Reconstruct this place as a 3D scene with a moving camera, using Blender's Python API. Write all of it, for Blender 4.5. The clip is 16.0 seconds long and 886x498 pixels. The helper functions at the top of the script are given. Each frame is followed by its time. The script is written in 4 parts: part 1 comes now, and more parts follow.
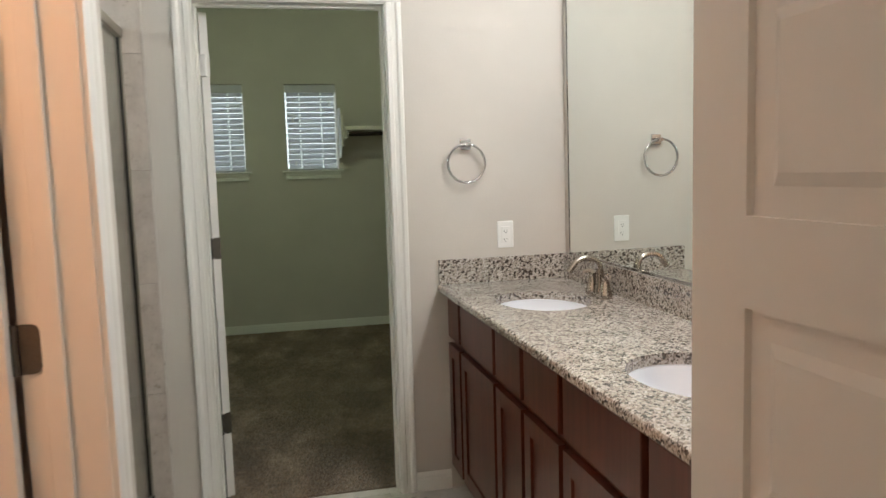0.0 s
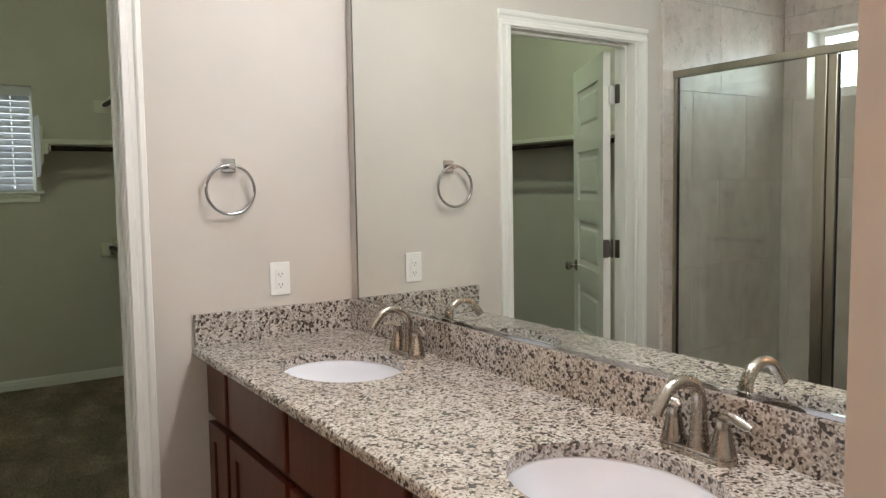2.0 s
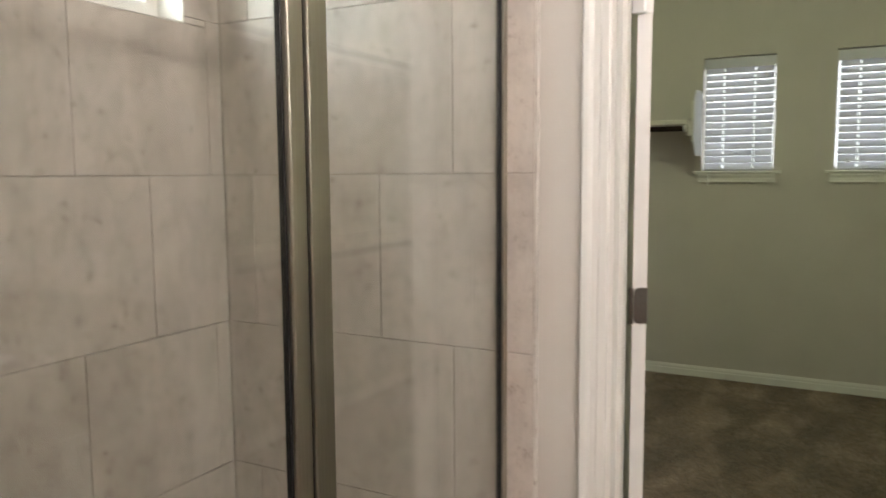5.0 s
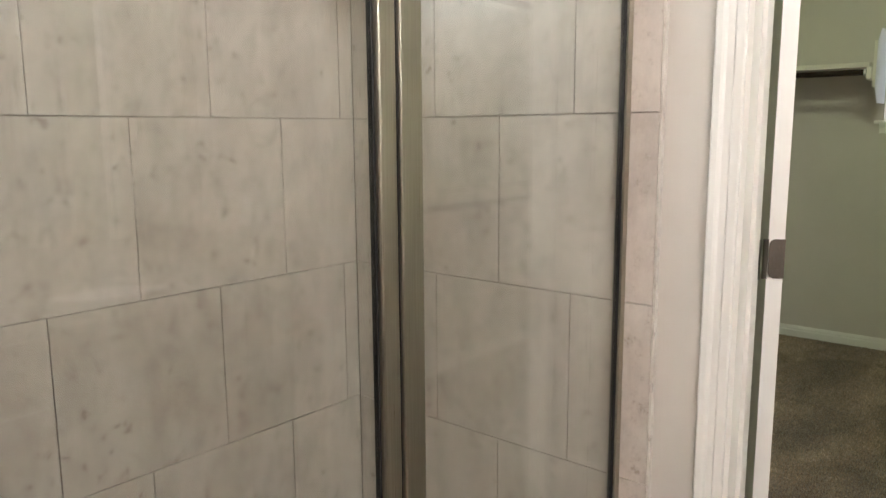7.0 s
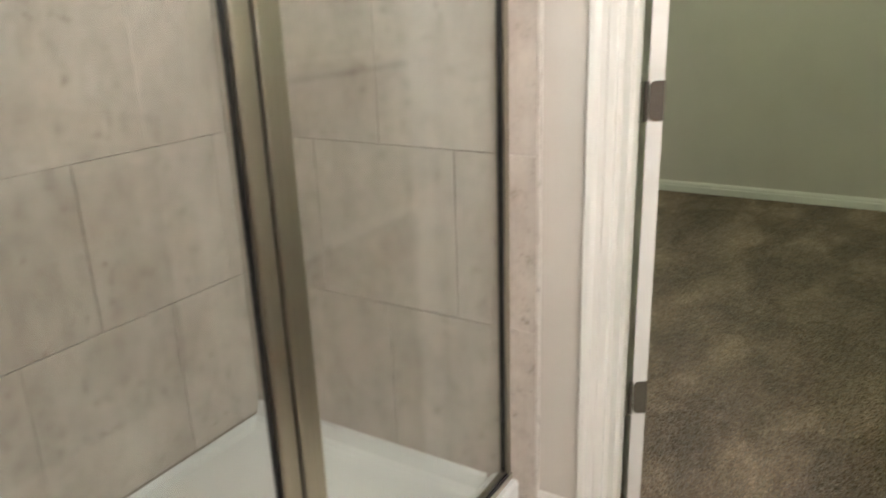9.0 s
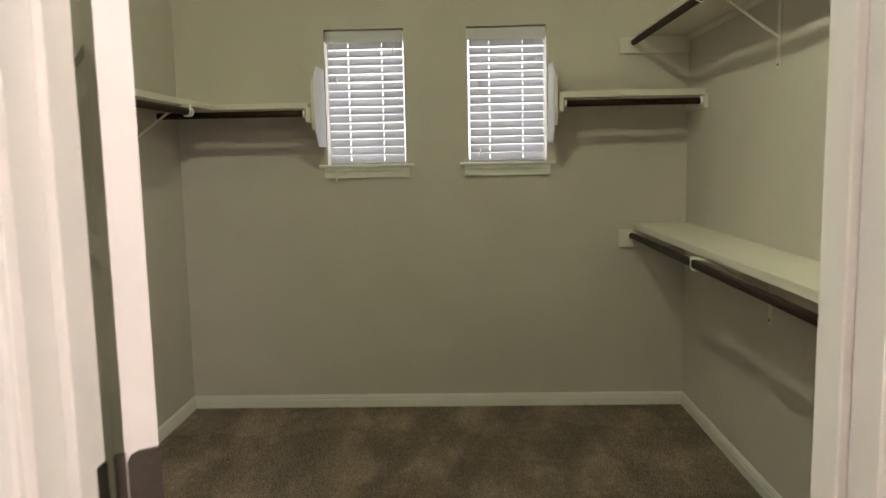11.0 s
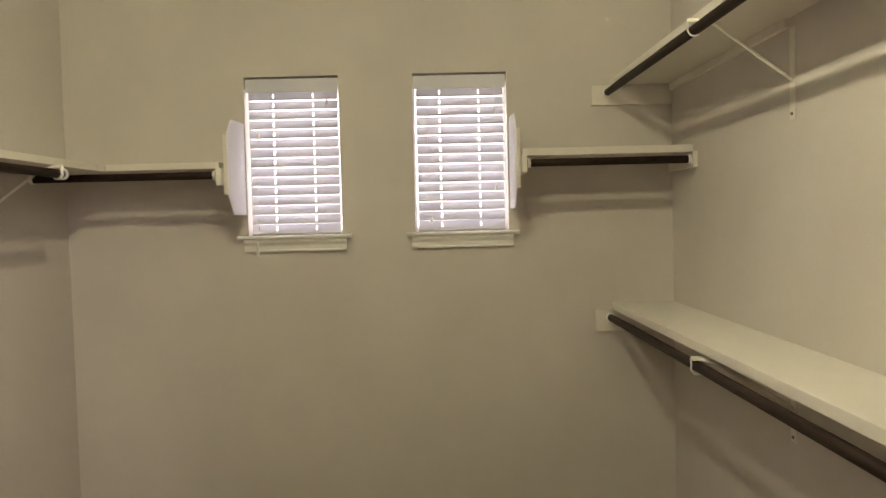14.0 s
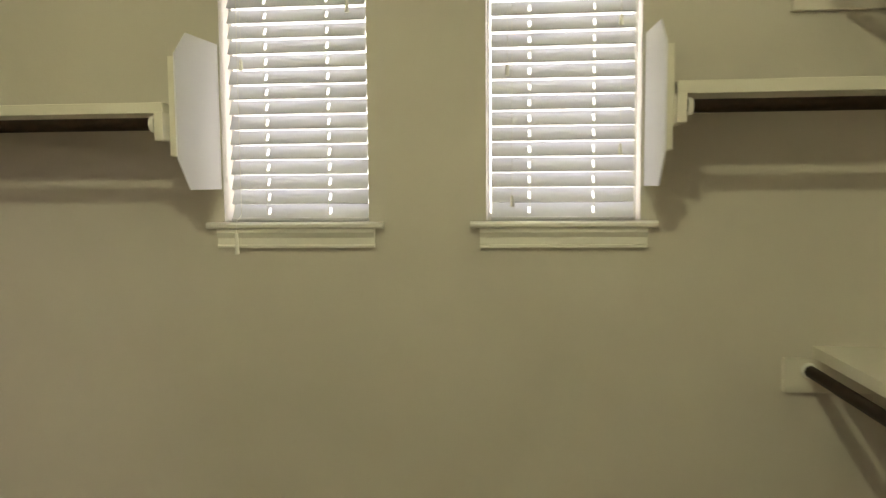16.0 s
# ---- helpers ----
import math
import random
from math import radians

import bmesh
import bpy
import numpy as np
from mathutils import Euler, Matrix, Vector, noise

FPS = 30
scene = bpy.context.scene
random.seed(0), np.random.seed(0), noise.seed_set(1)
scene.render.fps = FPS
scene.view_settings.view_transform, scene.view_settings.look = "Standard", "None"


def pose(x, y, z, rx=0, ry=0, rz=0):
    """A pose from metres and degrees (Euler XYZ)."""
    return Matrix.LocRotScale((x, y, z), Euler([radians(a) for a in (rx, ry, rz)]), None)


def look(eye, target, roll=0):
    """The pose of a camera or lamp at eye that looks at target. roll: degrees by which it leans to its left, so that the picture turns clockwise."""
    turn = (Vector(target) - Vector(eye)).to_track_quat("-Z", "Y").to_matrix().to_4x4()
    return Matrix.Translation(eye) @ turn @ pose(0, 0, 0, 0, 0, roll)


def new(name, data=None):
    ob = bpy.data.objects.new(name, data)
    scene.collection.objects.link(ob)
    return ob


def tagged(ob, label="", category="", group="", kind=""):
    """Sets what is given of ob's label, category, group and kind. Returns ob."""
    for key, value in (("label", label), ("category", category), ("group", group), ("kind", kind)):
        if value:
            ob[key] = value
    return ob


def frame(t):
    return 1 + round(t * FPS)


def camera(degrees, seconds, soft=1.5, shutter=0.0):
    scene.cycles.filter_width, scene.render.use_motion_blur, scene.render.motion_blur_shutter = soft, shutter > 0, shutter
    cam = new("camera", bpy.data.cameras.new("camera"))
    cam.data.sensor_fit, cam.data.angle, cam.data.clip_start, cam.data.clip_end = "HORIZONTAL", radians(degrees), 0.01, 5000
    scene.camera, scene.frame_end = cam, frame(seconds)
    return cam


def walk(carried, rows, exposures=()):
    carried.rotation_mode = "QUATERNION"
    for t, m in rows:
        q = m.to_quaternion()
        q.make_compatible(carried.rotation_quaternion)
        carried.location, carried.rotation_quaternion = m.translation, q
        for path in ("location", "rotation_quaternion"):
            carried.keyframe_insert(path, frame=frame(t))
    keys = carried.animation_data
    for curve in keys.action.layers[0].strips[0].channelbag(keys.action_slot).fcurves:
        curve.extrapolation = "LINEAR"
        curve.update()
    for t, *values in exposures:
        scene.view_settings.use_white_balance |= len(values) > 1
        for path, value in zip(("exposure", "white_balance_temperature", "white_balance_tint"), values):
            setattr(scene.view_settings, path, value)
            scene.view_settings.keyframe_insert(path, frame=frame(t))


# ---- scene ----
cam = camera(61.4, 16.0, 1.3, 0.3)
PATH = [
    (0, (0.042, 0.184, 1.368), (0.478, 2.124, 1.16), -1.7),
    (0.5, (0.042, 0.448, 1.373), (0.658, 2.342, 1.195), -1.8),
    (1, (0.055, 0.628, 1.378), (0.842, 2.46, 1.218), -1.8),
    (1.5, (0.047, 0.742, 1.38), (1.052, 2.463, 1.213), -1.2),
    (2, (0.048, 0.797, 1.39), (1.158, 2.453, 1.23), -0.7),
    (2.5, (0.034, 0.839, 1.398), (1.091, 2.532, 1.258), -0.5),
    (3, (0.038, 0.976, 1.373), (0.768, 2.828, 1.183), -0.8),
    (3.5, (0.094, 1.168, 1.36), (0.316, 3.143, 1.138), 0.3),
    (4, (0.073, 1.325, 1.368), (-0.111, 3.304, 1.143), 0.8),
    (4.5, (0.12, 1.431, 1.378), (-0.433, 3.339, 1.148), -0.1),
    (5, (0.228, 1.561, 1.403), (-0.709, 3.316, 1.202), -0.4),
    (5.2, (0.259, 1.586, 1.418), (-0.803, 3.272, 1.245), -0.7),
    (7.3, (0.297, 1.64, 1.351), (-0.989, 3.125, 0.978), -0.7),
    (7.5, (0.293, 1.639, 1.338), (-0.976, 3.12, 0.893), -0.4),
    (8, (0.292, 1.63, 1.286), (-0.929, 3.092, 0.679), -0.5),
    (8.5, (0.307, 1.647, 1.278), (-0.863, 3.097, 0.551), -1.6),
    (9, (0.269, 1.703, 1.305), (-0.729, 3.318, 0.673), -2.0),
    (9.5, (0.196, 1.941, 1.334), (-0.415, 3.784, 0.855), -0.7),
    (10, (0.136, 2.161, 1.359), (-0.06, 4.111, 0.962), -0.2),
    (10.2, (0.137, 2.248, 1.37), (0.036, 4.211, 1.001), -0.1),
    (12.3, (0.263, 3.013, 1.505), (0.2, 5.01, 1.412), -1.8),
    (12.5, (0.279, 3.031, 1.503), (0.156, 5.025, 1.416), -1.9),
    (13, (0.284, 3.03, 1.51), (0.057, 5.016, 1.43), -2.0),
    (13.5, (0.31, 3.077, 1.492), (0.156, 5.07, 1.416), -1.9),
    (14, (0.273, 3.291, 1.476), (0.289, 5.289, 1.39), -1.4),
    (14.5, (0.215, 3.537, 1.493), (0.3, 5.532, 1.386), -1.5),
    (15, (0.272, 3.88, 1.471), (0.32, 5.874, 1.336), -1.3),
    (15.5, (0.278, 4.235, 1.473), (0.231, 6.229, 1.324), -0.7),
    (16, (0.253, 4.626, 1.513), (0.066, 6.61, 1.343), -0.5),
]
EXPOSURES = [(0.0, 0.08, 6050, 4), (3.0, 0.10, 6100, 10), (4.0, 0.34, 6250, 11), (4.5, 0.47, 6450, 12), (5.2, 0.68, 6400, 14), (7.3, 0.92, 6250, 11), (8.5, 1.08, 6250, 9), (9.0, 1.1, 6250, 9), (9.5, 0.95, 6350, 12),
             (10.2, 0.6, 6500, 12), (12.3, 1.31, 7000, 37), (14.0, 1.28, 7100, 34), (16.0, 1.17, 7450, 18)]
walk(cam, [(t, look(eye, target, roll)) for t, eye, target, roll in PATH], EXPOSURES)

# ---- plan (metres) ----
YB, YC, YF = 3.228, 3.348, 6.788          # partition: bath face, closet face; closet window wall
XL, XR, XM = -1.442, 1.384, 1.276         # closet side walls, mirror wall
XS, XG = -1.395, -0.490                   # shower back wall, shower glass
ENTRY, SHN = 0.290, 1.680                 # entrance wall face, near side of the shower's end wall
CEIL = 2.95
DL, DR, DH = -0.224, 0.512, 2.040         # closet doorway, clear of the jambs

# ---- world and lights ----
world = bpy.data.worlds.new("sky")
scene.world = world
world.use_nodes = True
wn = world.node_tree
sky = wn.nodes.new("ShaderNodeTexSky")
sky.sky_type, sky.sun_disc = "NISHITA", False
sky.sun_elevation, sky.sun_rotation = radians(40), radians(200)
wn.links.new(sky.outputs["Color"], wn.nodes["Background"].inputs["Color"])
wn.nodes["Background"].inputs["Strength"].default_value = 0.12

CLOSET_W, VANITY_W, BED_W, WC_W = 26.5, 10.8, 22.0, 31.0
CLOSET_C, VANITY_C, WARM_C = (0.88, 1.0, 0.67), (1.0, 0.95, 0.93), (1.0, 0.50, 0.27)
WINDOW_GLOW, SHOWER_GLOW = 2.45, 10.0


def lamp(name, at, watts, colour, radius):
    data = bpy.data.lights.new(name, "POINT")
    data.energy, data.color, data.shadow_soft_size = watts, colour, radius
    ob = new(name, data)
    ob.location = at
    return ob


VANITY_Y, VANITY_X, VANITY_Z = (1.40, 1.70, 2.00, 2.30), 1.116, 2.240
for yy in VANITY_Y:
    lamp("vanity_bulb", (VANITY_X, yy, VANITY_Z), VANITY_W, VANITY_C, 0.06)
lamp("bedroom_bulb", (-0.6, -1.6, 2.3), BED_W, (1.0, 0.64, 0.42), 0.08)
lamp("toilet_room_bulb", (-0.95, 0.75, 2.3), WC_W, WARM_C, 0.06)


# ---- materials ----
def mat(name, colour, rough=0.5, metal=0.0, coat=0.0):
    m = bpy.data.materials.new(name)
    m.use_nodes = True
    b = m.node_tree.nodes["Principled BSDF"]
    b.inputs["Base Color"].default_value = (*colour, 1)
    b.inputs["Roughness"].default_value = rough
    b.inputs["Metallic"].default_value = metal
    b.inputs["Coat Weight"].default_value = coat
    return m


def nodes(m):
    return m.node_tree.nodes, m.node_tree.links, m.node_tree.nodes["Principled BSDF"]


def coords(m, scale=(1, 1, 1)):
    n, l, _ = nodes(m)
    geo = n.new("ShaderNodeNewGeometry")
    mp = n.new("ShaderNodeMapping")
    mp.inputs["Scale"].default_value = scale
    l.new(geo.outputs["Position"], mp.inputs["Vector"])
    return mp.outputs["Vector"]


def noise_tex(m, vec, scale, detail=4.0, rough=0.55):
    n, l, _ = nodes(m)
    t = n.new("ShaderNodeTexNoise")
    t.inputs["Scale"].default_value, t.inputs["Detail"].default_value, t.inputs["Roughness"].default_value = scale, detail, rough
    l.new(vec, t.inputs["Vector"])
    return t.outputs["Fac"]


def ramp(m, fac, stops):
    n, l, _ = nodes(m)
    r = n.new("ShaderNodeValToRGB")
    el = r.color_ramp.elements
    while len(el) < len(stops):
        el.new(0.5)
    for e, (p, c) in zip(el, stops):
        e.position, e.color = p, (*c, 1)
    l.new(fac, r.inputs["Fac"])
    return r.outputs["Color"]


def mix(m, fac, a, b, mode="MIX"):
    n, l, _ = nodes(m)
    x = n.new("ShaderNodeMix")
    x.data_type, x.blend_type = "RGBA", mode
    if isinstance(fac, float):
        x.inputs[0].default_value = fac
    else:
        l.new(fac, x.inputs[0])
    l.new(a, x.inputs[6])
    l.new(b, x.inputs[7])
    return x.outputs[2]


def bump(m, height, strength, distance):
    n, l, b = nodes(m)
    k = n.new("ShaderNodeBump")
    k.inputs["Strength"].default_value, k.inputs["Distance"].default_value = strength, distance
    l.new(height, k.inputs["Height"])
    l.new(k.outputs["Normal"], b.inputs["Normal"])


def to(m, colour=None, rough=None):
    n, l, b = nodes(m)
    if colour is not None:
        l.new(colour, b.inputs["Base Color"])
    if rough is not None:
        l.new(rough, b.inputs["Roughness"])


def shade(c, k):
    return tuple(min(1.0, v * k) for v in c)


def painted(name, colour, rough=0.6, peel=60.0, strength=0.12, spread=0.05):
    m = mat(name, colour, rough)
    v = coords(m)
    to(m, ramp(m, noise_tex(m, v, 2.2, 5), [(0.3, shade(colour, 1 - spread)), (0.7, shade(colour, 1 + spread * 0.6))]))
    bump(m, noise_tex(m, v, peel, 3), strength, 0.004)
    return m


WALL = painted("greige_wall_paint", (0.60, 0.555, 0.50), 0.65, 110, 0.10)
CEILP = painted("white_ceiling_paint", (0.78, 0.77, 0.74), 0.8, 70, 0.2)
TRIM = painted("white_trim_paint", (0.80, 0.78, 0.73), 0.38, 30, 0.008, 0.02)
DOORP = painted("white_door_paint", (0.78, 0.76, 0.72), 0.42, 200, 0.03, 0.03)
SHELFP = painted("off_white_shelf_paint", (0.74, 0.70, 0.62), 0.5, 60, 0.05, 0.05)
CARD = painted("white_card", (0.80, 0.79, 0.84), 0.6, 300, 0.02, 0.02)
BLACK = mat("dark_gap", (0.01, 0.009, 0.008), 0.7)
PLASTIC = mat("white_plastic", (0.84, 0.83, 0.80), 0.3)
BLINDP = painted("white_blind_plastic", (0.62, 0.61, 0.65), 0.4, 90, 0.03, 0.03)
PORCELAIN = mat("white_porcelain", (0.83, 0.85, 0.90), 0.08, 0, 0.3)
ACRYLIC = painted("white_acrylic_pan", (0.80, 0.80, 0.79), 0.28, 40, 0.02, 0.03)
CHROME = mat("polished_chrome", (0.58, 0.58, 0.59), 0.07, 1.0)
MIRROR = mat("mirror_silver", (0.86, 0.90, 0.87), 0.006, 1.0)
SEAL = mat("black_rubber_seal", (0.012, 0.011, 0.010), 0.5)
GROUT = painted("taupe_grout", (0.38, 0.33, 0.285), 0.9, 300, 0.2)


def brushed(name, colour, rough, stretch=(4, 4, 400)):
    m = mat(name, colour, rough, 1.0)
    v = coords(m, stretch)
    n = noise_tex(m, v, 3.0, 3)
    to(m, ramp(m, n, [(0.3, shade(colour, 0.88)), (0.7, shade(colour, 1.08))]), ramp(m, n, [(0.2, (rough * 0.8,) * 3), (0.8, (rough * 1.25,) * 3)]))
    return m


NICKEL = brushed("brushed_nickel", (0.43, 0.385, 0.335), 0.24, (60, 60, 60))
FRAME = brushed("brushed_nickel_shower_frame", (0.43, 0.40, 0.33), 0.32, (300, 300, 2))
HINGE = brushed("satin_nickel_hinge", (0.17, 0.153, 0.132), 0.42, (80, 80, 80))
BRONZE = mat("dark_bronze_rod", (0.03, 0.02, 0.016), 0.5, 0.0)
to(BRONZE, ramp(BRONZE, noise_tex(BRONZE, coords(BRONZE, (8, 8, 8)), 6, 4), [(0.3, (0.016, 0.009, 0.006)), (0.7, (0.029, 0.016, 0.010))]))
BRONZE.node_tree.nodes["Principled BSDF"].inputs["Specular IOR Level"].default_value = 0.12


def granite():
    m = mat("speckled_granite", (0.5, 0.45, 0.4), 0.16, 0, 0.25)
    n, l, b = nodes(m)
    v = coords(m)
    vo = n.new("ShaderNodeTexVoronoi")
    vo.inputs["Scale"].default_value = 215
    l.new(v, vo.inputs["Vector"])
    sep = n.new("ShaderNodeSeparateColor")
    l.new(vo.outputs["Color"], sep.inputs["Color"])
    base = ramp(m, sep.outputs["Red"], [(0.0, (0.09, 0.078, 0.070)), (0.10, (0.18, 0.155, 0.138)), (0.24, (0.33, 0.295, 0.262)), (0.42, (0.45, 0.415, 0.375)), (0.70, (0.54, 0.51, 0.47)), (1.0, (0.66, 0.64, 0.61))])
    vo2 = n.new("ShaderNodeTexVoronoi")
    vo2.inputs["Scale"].default_value = 125
    l.new(v, vo2.inputs["Vector"])
    sep2 = n.new("ShaderNodeSeparateColor")
    l.new(vo2.outputs["Color"], sep2.inputs["Color"])
    dark = ramp(m, sep2.outputs["Green"], [(0.0, (0.05, 0.042, 0.038)), (0.13, (0.16, 0.13, 0.115)), (0.16, (0.8, 0.76, 0.72)), (0.24, (1, 1, 1)), (1.0, (1, 1, 1))])
    cloud = ramp(m, noise_tex(m, v, 9, 4), [(0.3, (0.82, 0.78, 0.74)), (0.7, (1.05, 1.03, 1.0))])
    to(m, mix(m, 1.0, mix(m, 0.92, base, dark, "MULTIPLY"), cloud, "MULTIPLY"))
    return m


GRANITE = granite()


def cherry():
    m = mat("dark_cherry_wood", (0.13, 0.035, 0.018), 0.33, 0, 0.15)
    v = coords(m, (26, 26, 1.6))
    g = noise_tex(m, v, 2.0, 6, 0.6)
    c = ramp(m, g, [(0.25, (0.048, 0.0125, 0.007)), (0.5, (0.085, 0.022, 0.0115)), (0.8, (0.126, 0.035, 0.018))])
    big = ramp(m, noise_tex(m, coords(m), 3, 3), [(0.3, (0.8, 0.78, 0.76)), (0.7, (1.1, 1.06, 1.04))])
    to(m, mix(m, 1.0, c, big, "MULTIPLY"))
    bump(m, g, 0.08, 0.001)
    return m


CHERRY = cherry()


def tile_mat(name, dark, mid, light, rough, stretch):
    m = mat(name, mid, rough, 0, 0.0)
    n, l, b = nodes(m)
    info = n.new("ShaderNodeObjectInfo")
    geo = n.new("ShaderNodeNewGeometry")
    add = n.new("ShaderNodeVectorMath")
    add.operation = "MULTIPLY_ADD"
    add.inputs[1].default_value = (1, 1, 1)
    comb = n.new("ShaderNodeCombineXYZ")
    mul = n.new("ShaderNodeMath")
    mul.operation = "MULTIPLY"
    mul.inputs[1].default_value = 37.0
    l.new(info.outputs["Random"], mul.inputs[0])
    for k in "XYZ":
        l.new(mul.outputs[0], comb.inputs[k])
    l.new(geo.outputs["Position"], add.inputs[0])
    l.new(comb.outputs[0], add.inputs[2])
    mp = n.new("ShaderNodeMapping")
    mp.inputs["Scale"].default_value = stretch
    l.new(add.outputs[0], mp.inputs["Vector"])
    v = mp.outputs["Vector"]
    base = ramp(m, noise_tex(m, v, 3.4, 8, 0.70), [(0.28, dark), (0.5, mid), (0.72, light)])
    spots = ramp(m, noise_tex(m, add.outputs[0], 30, 5, 0.66), [(0.30, (0.66, 0.62, 0.59)), (0.37, (0.90, 0.885, 0.87)), (0.44, (0.985, 0.98, 0.98)), (0.66, (1, 1, 1)), (0.78, (1.05, 1.045, 1.04))])
    blotch = ramp(m, noise_tex(m, add.outputs[0], 13, 6, 0.68), [(0.32, (0.87, 0.855, 0.84)), (0.47, (0.985, 0.98, 0.975)), (0.70, (1.05, 1.045, 1.04))])
    base = mix(m, 1.0, base, blotch, "MULTIPLY")
    to(m, mix(m, 1.0, base, spots, "MULTIPLY"), ramp(m, noise_tex(m, add.outputs[0], 8, 3), [(0.2, (rough * 0.8,) * 3), (0.8, (rough * 1.2,) * 3)]))
    bump(m, noise_tex(m, add.outputs[0], 40, 3), 0.05, 0.002)
    return m


TILE = tile_mat("beige_stone_look_tile", (0.465, 0.410, 0.360), (0.562, 0.502, 0.445), (0.645, 0.585, 0.524), 0.33, (2.2, 2.2, 0.9))
FLOORT = tile_mat("pale_ceramic_floor_tile", (0.52, 0.475, 0.42), (0.60, 0.555, 0.50), (0.67, 0.63, 0.575), 0.3, (1.5, 1.5, 1.5))


def calc(m, op, a, b=0.0):
    n, l, _ = nodes(m)
    k = n.new("ShaderNodeMath")
    k.operation = op
    for i, v in enumerate((a, b)):
        if isinstance(v, float):
            k.inputs[i].default_value = v
        else:
            l.new(v, k.inputs[i])
    return k.outputs[0]


def strokes(m, v):
    """Rows of wedge-shaped vacuum marks, 0 where the pile leans away and 1 where it leans back."""
    n, l, _ = nodes(m)
    sep = n.new("ShaderNodeSeparateXYZ")
    l.new(v, sep.inputs[0])
    sway = calc(m, "MULTIPLY", calc(m, "SUBTRACT", noise_tex(m, v, 2.4, 3), 0.5), 1.1)
    along = calc(m, "ADD", calc(m, "MULTIPLY", sep.outputs["Y"], 1.25), calc(m, "MULTIPLY", sway, 0.8))
    row = calc(m, "FLOOR", along)
    across = calc(m, "ADD", calc(m, "MULTIPLY", sep.outputs["X"], 2.5), calc(m, "ADD", calc(m, "MULTIPLY", row, 0.37), sway))
    wedge = calc(m, "ABSOLUTE", calc(m, "SUBTRACT", calc(m, "MULTIPLY", calc(m, "FRACT", across), 2.0), 1.0))
    return calc(m, "SUBTRACT", calc(m, "SUBTRACT", 1.0, calc(m, "FRACT", along)), wedge)


def carpet_mat(name, islands):
    m = mat(name, (0.19, 0.13, 0.075), 0.95)
    n, l, b = nodes(m)
    v = coords(m)
    fine = noise_tex(m, v, 150, 3, 0.75)
    mid = noise_tex(m, v, 42, 4, 0.65)
    nap = noise_tex(m, coords(m, (1.4, 0.8, 1)), 2.6, 5, 0.62)
    c = ramp(m, fine, [(0.28, (0.105, 0.078, 0.054)), (0.5, (0.205, 0.156, 0.112)), (0.74, (0.335, 0.262, 0.196))])
    c = mix(m, 1.0, c, ramp(m, mid, [(0.32, (0.82, 0.81, 0.80)), (0.68, (1.12, 1.11, 1.1))]), "MULTIPLY")
    c = mix(m, 1.0, c, ramp(m, nap, [(0.38, (0.80, 0.79, 0.78)), (0.50, (0.97, 0.965, 0.955)), (0.62, (1.36, 1.35, 1.33))]), "MULTIPLY")
    c = mix(m, 1.0, c, ramp(m, calc(m, "ADD", strokes(m, v), 0.5), [(0.40, (0.88, 0.87, 0.855)), (0.60, (1.14, 1.13, 1.115))]), "MULTIPLY")
    if islands:
        geo = n.new("ShaderNodeNewGeometry")
        c = mix(m, 1.0, c, ramp(m, geo.outputs["Random Per Island"], [(0.0, (1.05, 1.04, 1.03)), (1.0, (1.75, 1.74, 1.72))]), "MULTIPLY")
    to(m, c)
    bump(m, fine, 0.9, 0.012)
    b.inputs["Sheen Weight"].default_value = 0.2
    return m


CARPET = carpet_mat("brown_cut_pile_carpet", False)
PILE = carpet_mat("brown_carpet_pile", True)


def clear_glass():
    m = bpy.data.materials.new("clear_glass")
    m.use_nodes = True
    n, l = m.node_tree.nodes, m.node_tree.links
    n.remove(n["Principled BSDF"])
    t, g, x = n.new("ShaderNodeBsdfTransparent"), n.new("ShaderNodeBsdfGlossy"), n.new("ShaderNodeMixShader")
    lw, pw, mu = n.new("ShaderNodeLayerWeight"), n.new("ShaderNodeMath"), n.new("ShaderNodeMath")
    lw.inputs["Blend"].default_value = 0.5
    pw.operation, mu.operation = "POWER", "MULTIPLY_ADD"
    pw.inputs[1].default_value, mu.inputs[1].default_value, mu.inputs[2].default_value = 5.0, 0.92, 0.055
    l.new(lw.outputs["Facing"], pw.inputs[0])
    l.new(pw.outputs[0], mu.inputs[0])
    t.inputs["Color"].default_value = (0.93, 0.95, 0.93, 1)
    g.inputs["Roughness"].default_value = 0.0
    l.new(mu.outputs[0], x.inputs[0])
    l.new(t.outputs[0], x.inputs[1])
    l.new(g.outputs[0], x.inputs[2])
    l.new(x.outputs[0], n["Material Output"].inputs["Surface"])
    return m


GLASS = clear_glass()


def slat_mat():
    m = bpy.data.materials.new("white_blind_slat")
    m.use_nodes = True
    n, l = m.node_tree.nodes, m.node_tree.links
    b = n["Principled BSDF"]
    b.inputs["Base Color"].default_value = (0.68, 0.685, 0.74, 1)
    b.inputs["Roughness"].default_value = 0.4
    tr, x = n.new("ShaderNodeBsdfTranslucent"), n.new("ShaderNodeMixShader")
    tr.inputs["Color"].default_value = (0.78, 0.78, 0.84, 1)
    x.inputs[0].default_value = 0.09
    l.new(b.outputs[0], x.inputs[1])
    l.new(tr.outputs[0], x.inputs[2])
    l.new(x.outputs[0], n["Material Output"].inputs["Surface"])
    return m


SLAT = slat_mat()


